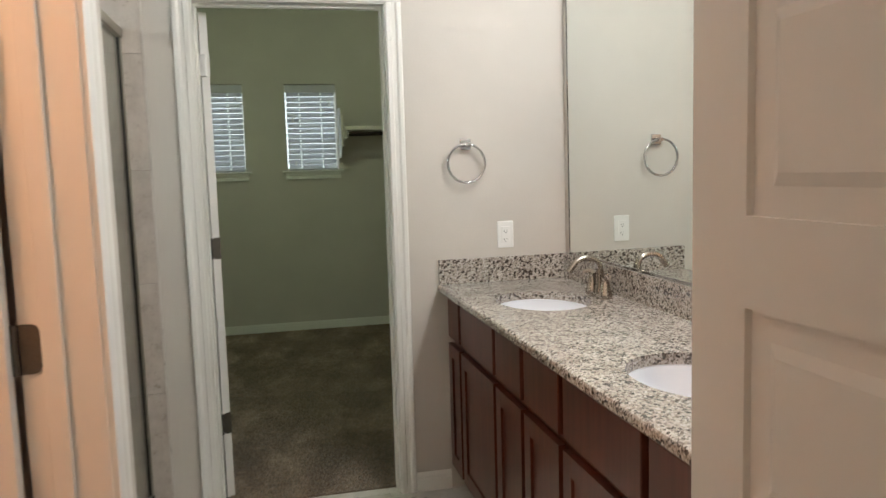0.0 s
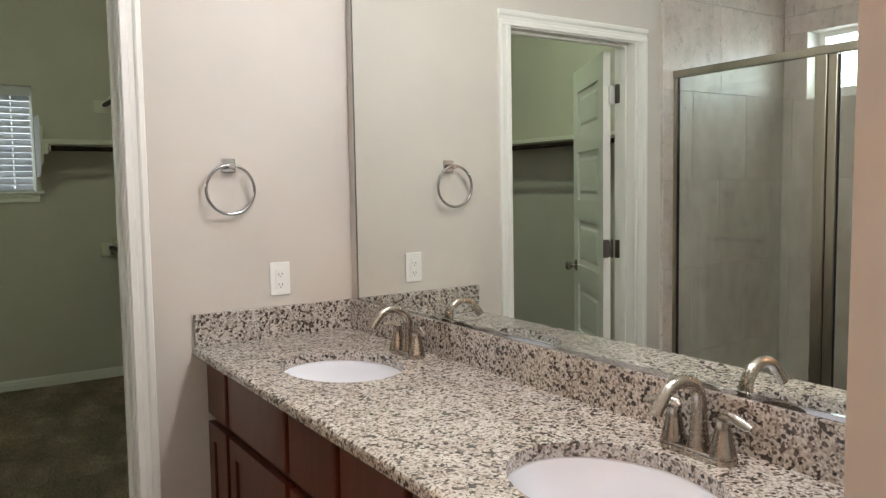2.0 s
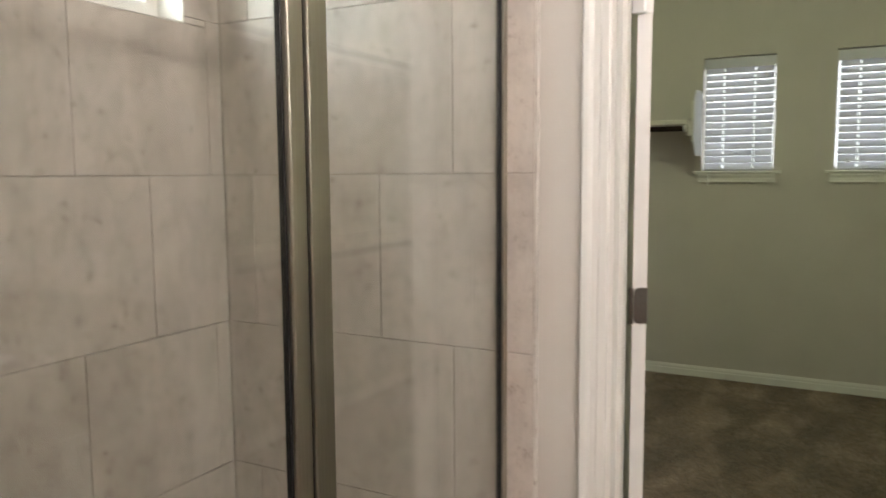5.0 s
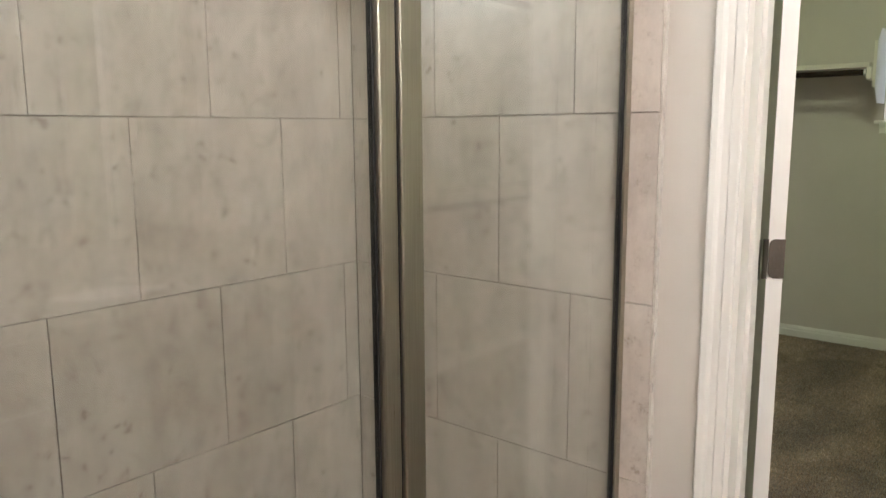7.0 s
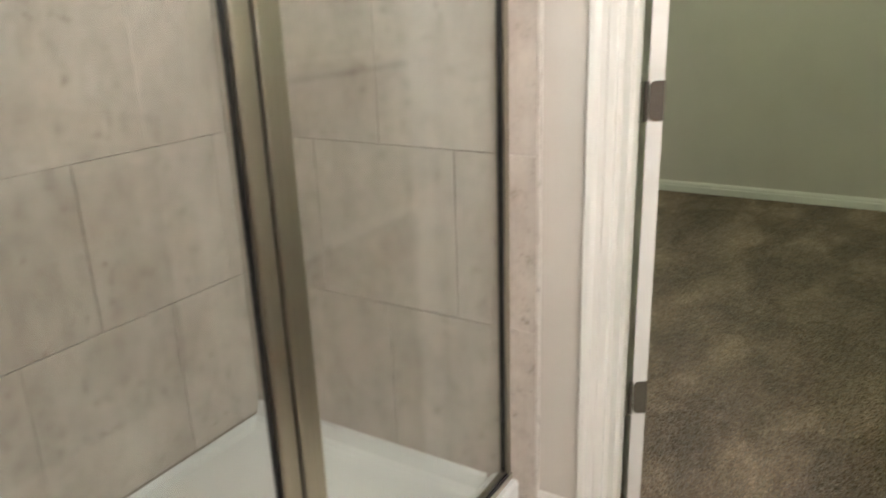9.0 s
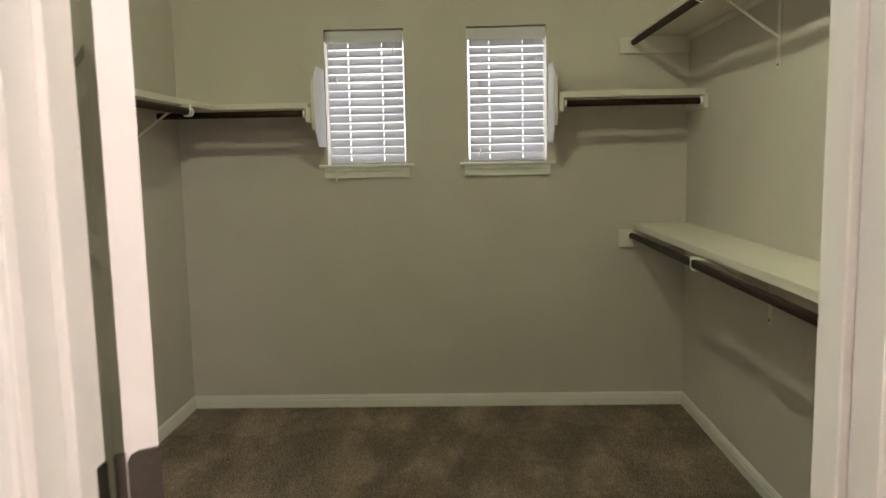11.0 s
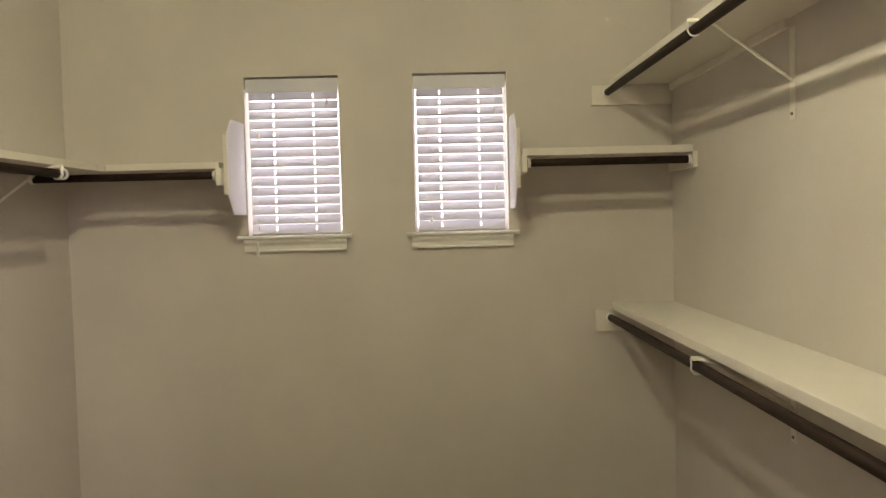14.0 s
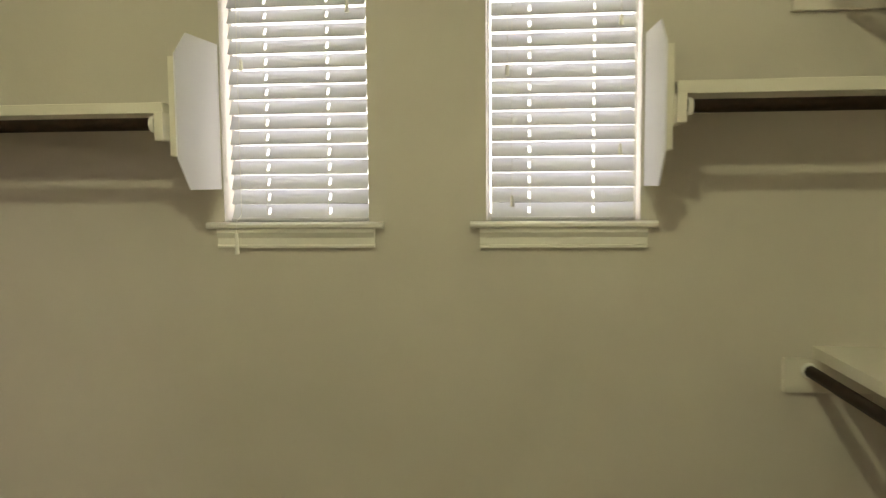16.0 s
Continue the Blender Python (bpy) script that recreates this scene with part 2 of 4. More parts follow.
def glow(name, colour, strength):
    m = bpy.data.materials.new(name)
    m.use_nodes = True
    n, l = m.node_tree.nodes, m.node_tree.links
    n.remove(n["Principled BSDF"])
    e = n.new("ShaderNodeEmission")
    e.inputs["Color"].default_value, e.inputs["Strength"].default_value = (*colour, 1), strength
    l.new(e.outputs[0], n["Material Output"].inputs["Surface"])
    return m


# ---- building helpers ----
def box(bm, x0, x1, y0, y1, z0, z1):
    m = Matrix.Translation(((x0 + x1) / 2, (y0 + y1) / 2, (z0 + z1) / 2)) @ Matrix.Diagonal((abs(x1 - x0), abs(y1 - y0), abs(z1 - z0), 1))
    return bmesh.ops.create_cube(bm, size=1.0, matrix=m)["verts"]


def boxed(x0, x1, y0, y1, z0, z1, bevel=0.0, seg=2):
    bm = bmesh.new()
    box(bm, x0, x1, y0, y1, z0, z1)
    if bevel:
        bmesh.ops.bevel(bm, geom=bm.edges[:], offset=bevel, segments=seg, affect="EDGES", profile=0.5)
    return bm


def boxes(*dims):
    bm = bmesh.new()
    for d in dims:
        box(bm, *d)
    return bm


def rod(bm, a, b, r0, r1=None, seg=20):
    a, b = Vector(a), Vector(b)
    d = b - a
    m = Matrix.Translation((a + b) / 2) @ d.to_track_quat("Z", "Y").to_matrix().to_4x4()
    bmesh.ops.create_cone(bm, cap_ends=True, segments=seg, radius1=r0, radius2=r0 if r1 is None else r1, depth=d.length, matrix=m)


def tube(bm, pts, radii, seg=16):
    """A round tube along points, with a radius at each."""
    pts = [Vector(p) for p in pts]
    rings = []
    side = None
    for i, p in enumerate(pts):
        d = (pts[min(i + 1, len(pts) - 1)] - pts[max(i - 1, 0)]).normalized()
        if side is None:
            side = d.orthogonal().normalized()
        side = (side - d * side.dot(d)).normalized()
        up = d.cross(side)
        r = radii[i]
        rx, ry = r if isinstance(r, tuple) else (r, r)
        rings.append([bm.verts.new(p + side * math.cos(a) * rx + up * math.sin(a) * ry) for a in [2 * math.pi * k / seg for k in range(seg)]])
    for a, b in zip(rings, rings[1:]):
        for k in range(seg):
            bm.faces.new((a[k], a[(k + 1) % seg], b[(k + 1) % seg], b[k]))
    bm.faces.new(rings[0][::-1])
    bm.faces.new(rings[-1])


def lathe(bm, at, profile, seg=28, sx=1.0, sy=1.0):
    rings = [[bm.verts.new((at[0] + r * sx * math.cos(a), at[1] + r * sy * math.sin(a), at[2] + z)) for a in [2 * math.pi * k / seg for k in range(seg)]] for r, z in profile]
    for a, b in zip(rings, rings[1:]):
        for k in range(seg):
            bm.faces.new((a[k], a[(k + 1) % seg], b[(k + 1) % seg], b[k]))
    return rings


def prism(bm, poly, axis, lo, hi):
    """A prism over a polygon in the plane across an axis."""
    def at(p, v):
        q = list(p)
        q.insert("xyz".index(axis), v)
        return bm.verts.new(q)
    a, b = [at(p, lo) for p in poly], [at(p, hi) for p in poly]
    n = len(poly)
    bm.faces.new(a)
    bm.faces.new(b[::-1])
    for k in range(n):
        bm.faces.new((a[k], b[k], b[(k + 1) % n], a[(k + 1) % n]))


def mesh_of(name, bm, material, smooth=False):
    bmesh.ops.recalc_face_normals(bm, faces=bm.faces[:])
    me = bpy.data.meshes.new(name)
    bm.to_mesh(me)
    bm.free()
    me.materials.append(material)
    if smooth:
        me.shade_smooth()
        me.set_sharp_from_angle(angle=radians(38))
    return me


def part(name, bm, material, parent, label="", smooth=False):
    ob = new(name, mesh_of(name, bm, material, smooth))
    ob.parent = parent
    if parent is not None:
        ob.matrix_parent_inverse = parent.matrix_basis.inverted()
    if label:
        ob["label"] = label
    return ob


def whole(name, bm, material, label, category, group="", kind="", smooth=False):
    return tagged(new(name, mesh_of(name, bm, material, smooth)), label, category, group, kind)


def thing(name, at, label, category, group="", kind=""):
    ob = tagged(new(name), label, category, group, kind)
    ob.location = at
    ob.empty_display_size = 0.05
    return ob


# ---- structure ----
W = 0.12
S = "structure"
wall_closet_partition = whole("wall_partition", boxes((-1.56, DL - 0.018, YB, YC, 0, CEIL), (DR + 0.018, 1.50, YB, YC, 0, CEIL), (DL - 0.018, DR + 0.018, YB, YC, DH + 0.018, CEIL)),
                              WALL, "greige painted wall with a doorway into the closet", "wall", kind=S)
WZ0, WZ1 = 1.408, 2.144
WX = ((-0.606, -0.168), (0.176, 0.613))
wall_north = whole("wall_north", boxes((-1.56, WX[0][0], YF, YF + 0.15, 0, CEIL), (WX[0][1], WX[1][0], YF, YF + 0.15, 0, CEIL), (WX[1][1], 1.50, YF, YF + 0.15, 0, CEIL),
                                       (WX[0][0], WX[0][1], YF, YF + 0.15, 0, WZ0), (WX[0][0], WX[0][1], YF, YF + 0.15, WZ1, CEIL), (WX[1][0], WX[1][1], YF, YF + 0.15, 0, WZ0), (WX[1][0], WX[1][1], YF, YF + 0.15, WZ1, CEIL)),
                   WALL, "greige painted closet wall with two small windows", "wall", kind=S)
whole("wall_closet_west", boxed(XL - W, XL, YC, YF, 0, CEIL), WALL, "greige painted closet side wall", "wall", kind=S)
whole("wall_closet_east", boxed(XR, XR + W, YC, YF, 0, CEIL), WALL, "greige painted closet side wall", "wall", kind=S)
whole("wall_bath_east", boxed(XM, XM + W, ENTRY, YB, 0, CEIL), WALL, "greige painted bathroom wall behind the mirror", "wall", kind=S)
whole("wall_entry_block", boxed(0.70, XM, ENTRY, 1.118, 0, CEIL), WALL, "greige painted wall at the end of the vanity", "wall", kind=S)
EL, ER = -0.175, 0.632
whole("wall_entrance", boxes((-1.52, EL, ENTRY - W, ENTRY, 0, CEIL), (ER, 1.40, ENTRY - W, ENTRY, 0, CEIL), (EL, ER, ENTRY - W, ENTRY, 2.05, CEIL)), WALL, "greige painted wall with the bathroom entrance", "wall", kind=S)
TY0, TY1 = 0.90, 1.62
whole("wall_toilet_room", boxes((-0.405, -0.272, ENTRY, TY0, 0, CEIL), (-0.405, -0.272, TY1, 1.808, 0, CEIL), (-0.405, -0.272, TY0, TY1, 2.05, CEIL)), WALL, "greige painted wall with a doorway to a small room", "wall", kind=S)
whole("wall_shower_end", boxed(-1.395, -0.405, SHN, 1.79, 0, CEIL), WALL, "wall at the end of the shower", "wall", kind=S)
SW = (1.95, 3.078, 1.822, 2.175)
whole("wall_shower_west", boxes((XS - 0.15, XS, ENTRY, SW[0], 0, CEIL), (XS - 0.15, XS, SW[1], YB, 0, CEIL), (XS - 0.15, XS, SW[0], SW[1], 0, SW[2]), (XS - 0.15, XS, SW[0], SW[1], SW[3], CEIL)), WALL, "shower wall with a high window", "wall", kind=S)
whole("ceiling", boxed(-1.60, 1.52, ENTRY - W, YF + 0.15, CEIL, CEIL + 0.08), CEILP, "white painted ceiling", "ceiling", kind=S)
whole("wall_bedroom", boxes((-2.2, -2.1, -3.1, 0.17, 0, CEIL), (2.2, 2.3, -3.1, 0.17, 0, CEIL), (-2.2, 2.3, -3.2, -3.1, 0, CEIL), (-2.1, -1.52, 0.17, 0.29, 0, CEIL), (1.40, 2.2, 0.17, 0.29, 0, CEIL)), WALL, "plain bedroom walls behind the entrance", "wall", kind=S)
whole("ceiling_bedroom", boxed(-2.2, 2.3, -3.2, ENTRY - W, CEIL, CEIL + 0.08), CEILP, "white bedroom ceiling", "ceiling", kind=S)
whole("floor_bedroom", boxed(-2.2, 2.3, -3.2, 0.23, -0.08, 0.0), CARPET, "brown bedroom carpet", "floor", kind=S)
CARPET_Y = 3.298
whole("floor_closet", boxed(-1.50, 1.44, CARPET_Y, YF + 0.02, -0.06, 0.008, 0.006), CARPET, "brown cut pile carpet with vacuum marks", "carpet", kind=S)
floor = whole("floor", boxed(-1.52, 1.40, 0.23, CARPET_Y, -0.06, -0.004), GROUT, "pale ceramic tile floor with grey joints", "floor", kind=S)


# ---- trim ----
def casing(name, x0, x1, top, y, out, label):
    """Moulded casing round a doorway in a wall across y; out: +1 or -1, the side it faces."""
    t = thing(name, (x0, y, 0), label, "door trim", kind=S)
    w = 0.062
    prof = [(0.0, 0.0), (0.0, 0.010), (0.003, 0.012), (0.019, 0.012), (0.023, 0.008), (0.037, 0.009), (0.041, 0.014), (0.046, 0.017), (0.058, 0.017), (0.062, 0.013), (0.062, 0.0)]
    for sgn, x in ((-1, x0 - 0.005), (1, x1 + 0.005)):
        bm = bmesh.new()
        prism(bm, [(x + sgn * p, y + out * q) for p, q in prof], "z", 0.0, top + 0.005 + 0.0005)
        part("casing_leg", bm, TRIM, t)
    bm = bmesh.new()
    prism(bm, [(y + out * q, top + 0.005 + p) for p, q in prof], "x", x0 - 0.005 - w, x1 + 0.005 + w)
    part("casing_head", bm, TRIM, t)
    return t


casing("trim_closet_doorway", DL - 0.006, DR, DH, YB, -1, "white moulded casing round the closet doorway")
casing("trim_closet_doorway_inner", DL, DR, DH, YC, 1, "white moulded casing on the closet side")
jamb = thing("door_frame_closet", (DL, YB, 0), "white painted door jamb with stops", "door frame", kind=S)
part("jamb", boxed(DL - 0.018, DL, YB, YC, 0, DH + 0.018), TRIM, jamb)
part("jamb", boxed(DR, DR + 0.018, YB, YC, 0, DH + 0.018), TRIM, jamb)
part("jamb_head", boxed(DL, DR, YB, YC, DH, DH + 0.018), TRIM, jamb)
part("stop", boxed(DL, DL + 0.011, YC - 0.072, YC - 0.037, 0, DH - 0.011, 0.002), TRIM, jamb)
part("stop", boxed(DR - 0.011, DR, YC - 0.072, YC - 0.037, 0, DH - 0.011, 0.002), TRIM, jamb)
part("stop_head", boxed(DL, DR, YC - 0.072, YC - 0.037, DH - 0.011, DH, 0.002), TRIM, jamb)


def baseboard(name, run, face, axis, out):
    """A stepped skirting along a wall. run: its two ends; face: the wall's place on the axis."""
    prof = [(0, 0), (0, 0.083), (0.004, 0.083), (0.007, 0.074), (0.010, 0.068), (0.010, 0.056), (0.013, 0.052), (0.013, 0)]
    bm = bmesh.new()
    if axis == "y":
        prism(bm, [(face + out * p, q) for p, q in prof], "x", *run)
    else:
        prism(bm, [(face + out * p, q) for p, q in prof], "y", *run)
    whole(name, bm, TRIM, "white painted baseboard", "baseboard", kind=S)


baseboard("baseboard_north", (XL, XR), YF, "y", -1)
baseboard("baseboard_east", (YC + 0.02, YF - 0.014), XR, "x", -1)
baseboard("baseboard_west", (YC + 0.02, YF - 0.014), XL, "x", 1)
baseboard("baseboard_bath", (DR + 0.068, 0.734), YB, "y", -1)
baseboard("baseboard_shower_side", (-0.408, DL - 0.0735), YB, "y", -1)
baseboard("baseboard_hall", (1.705, 1.808), -0.272, "x", 1)


# ---- doors ----
def door_leaf(name, width, label, group=""):
    """Five flat panels between rails. Closed it runs along +x from its hinge edge at the origin, y from 0 to its thickness."""
    t = thing(name, (0, 0, 0), label, "door", group)
    th, st, H = 0.035, 0.114, 2.015
    body = bmesh.new()
    zs = [0.190, 0.455, 0.565, 0.830, 0.940, 1.195, 1.305, 1.570, 1.680, 1.905]
    z0 = 0.012
    for a, b in ((0.0, st), (width - st, width)):
        box(body, a, b, 0, th, z0, z0 + H)
    edges = [z0] + zs + [z0 + H]
    for k in range(0, len(edges), 2):
        box(body, st, width - st, 0, th, edges[k], edges[k + 1])
    part("frame", body, DOORP, t)
    for k in range(0, len(zs), 2):
        bm = bmesh.new()
        a, b, c, d = st, width - st, zs[k], zs[k + 1]
        box(bm, a, b, 0.010, th - 0.010, c, d)
        for y0, y1 in ((0.0035, 0.0105), (th - 0.0105, th - 0.0035)):
            m = 0.034
            vs = box(bm, a + m, b - m, y0, y1, c + m, d - m)
            far = 0.0035 if y0 < 0.01 else th - 0.0035
            for v in vs:
                if abs(v.co.y - far) < 1e-4:
                    v.co.x += 0.016 if v.co.x < width / 2 else -0.016
                    v.co.z += 0.016 if v.co.z < (c + d) / 2 else -0.016
        part("panel", bm, DOORP, t)
    return t


def knob(parent, x, z, th=0.035):
    for s, y in ((-1, 0.0), (1, th)):
        bm = bmesh.new()
        prof = [(0.0, 0.0), (0.032, 0.0), (0.032, 0.006), (0.014, 0.010), (0.012, 0.026), (0.020, 0.032), (0.027, 0.044), (0.026, 0.056), (0.015, 0.064), (0.0, 0.065)]
        lathe(bm, (0, 0, 0), prof, 24)
        bmesh.ops.transform(bm, matrix=Matrix.Translation((x, y, z)) @ Matrix.Rotation(radians(90 if s < 0 else -90), 4, "X"), verts=bm.verts[:])
        part("door_knob", bm, NICKEL, parent, "brushed nickel round knob", True)


def hinge_leaf(bm, width, height, z):
    """Plate with rounded free corners in the plane y = 0, from x = 0 to its width."""
    r = 0.012
    pts = [(0, z), (width - r, z), (width - 0.3 * r, z + 0.3 * r), (width, z + r), (width, z + height - r), (width - 0.3 * r, z + height - 0.3 * r), (width - r, z + height), (0, z + height)]
    prism(bm, pts, "y", -0.0015, 0.0015)


HZ = (0.290, 1.033, 1.776)
closet_door = door_leaf("closet_door", 0.708, "white five-panel interior door standing open into the closet")
knob(closet_door, 0.708 - 0.07, 0.93)
for k, z in enumerate(HZ):
    bm = bmesh.new()
    hinge_leaf(bm, 0.034, 0.089, z)
    bmesh.ops.transform(bm, matrix=Matrix.Translation((-0.002, -0.001, 0)) @ Matrix.Rotation(radians(90), 4, "Z"), verts=bm.verts[:])
    rod(bm, (-0.004, 0.041, z), (-0.004, 0.041, z + 0.089), 0.006, seg=12)
    for dz in (0.018, 0.045, 0.071):
        rod(bm, (-0.0045, 0.010 + 0.010 * (dz == 0.045), z + dz), (-0.0025, 0.010 + 0.010 * (dz == 0.045), z + dz), 0.0035, seg=10)
    # the top hinge is nickel too; white stands for the light it reflects
    part("hinge", bm, TRIM if k == 2 else HINGE, closet_door, "nickel hinge with its reflection painted white" if k == 2 else "satin nickel hinge")
DOOR_ANGLE = 122.0
closet_door.matrix_basis = Matrix.Translation((DL + 0.008, YC + 0.016, 0)) @ Matrix.Rotation(radians(DOOR_ANGLE), 4, "Z") @ Matrix.Translation((0.004, -0.041, 0))
for k, z in enumerate(HZ):
    bm = bmesh.new()
    hinge_leaf(bm, 0.034, 0.089, z)
    bmesh.ops.transform(bm, matrix=Matrix.Translation((DL + 0.0012, YC, 0)) @ Matrix.Rotation(radians(-90), 4, "Z"), verts=bm.verts[:])
    part("hinge_plate", bm, HINGE, jamb)

# block added for the top hinge's glare, its brightness put in as white
part("hinge_glare", boxed(DL - 0.0005, DL + 0.032, YC + 0.003, YC + 0.020, HZ[2] - 0.004, HZ[2] + 0.084, 0.004), PLASTIC, jamb, "white block for the glare on the top hinge")

entry_door = door_leaf("entrance_door", 0.746, "white five-panel bathroom door standing open, in dim warm light")
entry_door.matrix_basis = Matrix.Translation((0.621, 0.328, 0)) @ Matrix.Rotation(radians(90.3), 4, "Z")

# toilet room doorway, seen edge on
tj = thing("door_frame_toilet_room", (-0.272, TY1, 0), "white painted door jamb in warm light", "door frame", kind=S)
part("jamb", boxed(-0.405, -0.272, TY1 - 0.018, TY1, 0, 2.05), TRIM, tj)
part("jamb", boxed(-0.405, -0.272, TY0, TY0 + 0.018, 0, 2.05), TRIM, tj)
part("stop", boxed(-0.368, -0.333, TY1 - 0.029, TY1 - 0.018, 0, 2.032, 0.002), TRIM, tj)
part("jamb_head", boxed(-0.405, -0.272, TY0 + 0.018, TY1 - 0.018, 2.032, 2.05), TRIM, tj)
for z in HZ:
    bm = bmesh.new()
    hinge_leaf(bm, 0.034, 0.089, z)
    bmesh.ops.transform(bm, matrix=Matrix.Translation((-0.405, TY1 - 0.0195, 0)), verts=bm.verts[:])
    rod(bm, (-0.411, TY1 - 0.024, z), (-0.411, TY1 - 0.024, z + 0.089), 0.006, seg=12)
    part("hinge_plate", bm, HINGE, tj)
prof = [(0.0, 0.0), (0.0, 0.011), (0.006, 0.0135), (0.020, 0.0135), (0.026, 0.0105), (0.034, 0.0125), (0.050, 0.0125), (0.058, 0.0165), (0.076, 0.018), (0.083, 0.016), (0.083, 0.0)]
tc = thing("trim_toilet_room", (-0.272, TY1, 0), "white moulded casing round a doorway", "door trim", kind=S)
for s, y in ((1, TY1 - 0.013), (-1, TY0 + 0.013)):
    bm = bmesh.new()
    prism(bm, [(-0.272 + q, y + s * p) for p, q in prof], "z", 0.0, 2.037)
    part("casing_leg", bm, TRIM, tc)
bm = bmesh.new()
prism(bm, [(-0.272 + q, 2.037 + p) for p, q in prof], "y", TY0 - 0.07, TY1 + 0.07)
part("casing_head", bm, TRIM, tc)
toilet_door = door_leaf("toilet_room_door", 0.68, "white five-panel door standing open in orange light")
toilet_door.matrix_basis = Matrix.Translation((-0.417, TY1 - 0.022, 0)) @ Matrix.Rotation(radians(180 + 2), 4, "Z")


# ---- closet windows and blinds ----
SKYGLOW = glow("bright_overcast_sky", (0.95, 0.97, 1.0), WINDOW_GLOW)


def closet_window(n, x0, x1, tassels, wand):
    t = thing("window_%d" % n, ((x0 + x1) / 2, YF, WZ0), "small white-framed closet window behind a blind", "window", kind=S)
    y0, y1 = YF + 0.085, YF + 0.13
    part("window_frame", boxes((x0, x0 + 0.008, y0, y1, WZ0, WZ1), (x1 - 0.008, x1, y0, y1, WZ0, WZ1), (x0 + 0.008, x1 - 0.008, y0, y1, WZ0, WZ0 + 0.02), (x0 + 0.008, x1 - 0.008, y0, y1, WZ1 - 0.04, WZ1)), TRIM, t)
    pane = part("pane", boxed(x0 + 0.008, x1 - 0.008, y0 + 0.02, y0 + 0.026, WZ0 + 0.02, WZ1 - 0.04), GLASS, t)
    pane.visible_shadow = False
    # stool with horns and a moulded apron
    sill = bmesh.new()
    prism(sill, [(YF + 0.08, WZ0 - 0.018), (YF + 0.08, WZ0), (YF - 0.028, WZ0), (YF - 0.034, WZ0 - 0.005), (YF - 0.034, WZ0 - 0.013), (YF - 0.028, WZ0 - 0.018)], "x", x0 + 0.001, x1 - 0.001)
    prism(sill, [(YF - 0.001, WZ0 - 0.0185), (YF - 0.001, WZ0 + 0.0005), (YF - 0.028, WZ0 + 0.0005), (YF - 0.0345, WZ0 - 0.005), (YF - 0.0345, WZ0 - 0.013), (YF - 0.028, WZ0 - 0.0185)], "x", x0 - 0.045, x1 + 0.045)
    part("sill", sill, TRIM, t)
    ap = bmesh.new()
    prism(ap, [(YF - 0.001, WZ0 - 0.019), (YF - 0.022, WZ0 - 0.019), (YF - 0.022, WZ0 - 0.030), (YF - 0.016, WZ0 - 0.040), (YF - 0.012, WZ0 - 0.046), (YF - 0.012, WZ0 - 0.066), (YF - 0.016, WZ0 - 0.068), (YF - 0.016, WZ0 - 0.075), (YF - 0.001, WZ0 - 0.075)], "x", x0 - 0.018, x1 + 0.018)
    part("apron", ap, TRIM, t)
    # blind
    b = thing("window_blind", ((x0 + x1) / 2, YF + 0.04, WZ0), "white faux-wood venetian blind, slats tilted nearly shut, glowing with daylight", "window blind", "closet window blinds")
    part("valance", boxed(x0 + 0.004, x1 - 0.004, YF + 0.010, YF + 0.017, WZ1 - 0.070, WZ1 - 0.008, 0.002), BLINDP, b)
    part("headrail", boxed(x0 + 0.006, x1 - 0.006, YF + 0.019, YF + 0.066, WZ1 - 0.052, WZ1 - 0.010), PLASTIC, b)
    a, e, gap = x0 + 0.014, x1 - (0.008 if n == 1 else 0.014), 0.0445
    half, th = 0.025, 0.0028
    c1, c2 = a + 0.27 * (e - a), a + 0.72 * (e - a)
    bm = bmesh.new()
    hw, hd = 0.0038, 0.013
    spans = ((a, c1 - hw), (c1 + hw, c2 - hw), (c2 + hw, e))
    for s0, s1 in spans:
        box(bm, s0 - x0, s1 - x0, -half, half, -th / 2, th / 2)
    for c in (c1, c2):
        box(bm, c - hw - x0, c + hw - x0, -half, -hd, -th / 2, th / 2)
        box(bm, c - hw - x0, c + hw - x0, hd, half, -th / 2, th / 2)
    me = mesh_of("slat", bm, SLAT)
    k = 0
    z = WZ1 - 0.083
    while z > WZ0 + 0.028:
        ob = new("slat", me)
        ob.parent = b
        ob.matrix_parent_inverse = Matrix.Translation(b.location).inverted()
        ob.matrix_basis = Matrix.Translation((x0, YF + 0.041, z)) @ Matrix.Rotation(radians(57 + 2.0 * noise.noise((k * 3.7, n * 5.1, 0.3))), 4, "X") @ Matrix.Rotation(radians(0.5 * noise.noise((k * 1.9, n * 2.3, 4.0))), 4, "Y")
        z -= gap
        k += 1
    part("bottom_rail", boxed(a, e, YF + 0.018, YF + 0.064, WZ0 + 0.0005, WZ0 + 0.012, 0.003), BLINDP, b)
    lad = bmesh.new()
    for c in (c1, c2):
        for yy in (YF + 0.0165, YF + 0.0655):
            rod(lad, (c, yy, WZ0 + 0.02), (c, yy, WZ1 - 0.06), 0.0009, seg=6)
    part("ladder_cord", lad, PLASTIC, b)
    for tx, tz in tassels:
        bm = bmesh.new()
        rod(bm, (tx, YF + 0.009, tz - 0.016), (tx, YF + 0.009, tz + 0.016), 0.007, 0.0045, 12)
        rod(bm, (tx, YF + 0.010, tz + 0.016), (tx, YF + 0.010, WZ1 - 0.066), 0.0007, seg=6)
        part("cord_tassel", bm, PLASTIC, b)
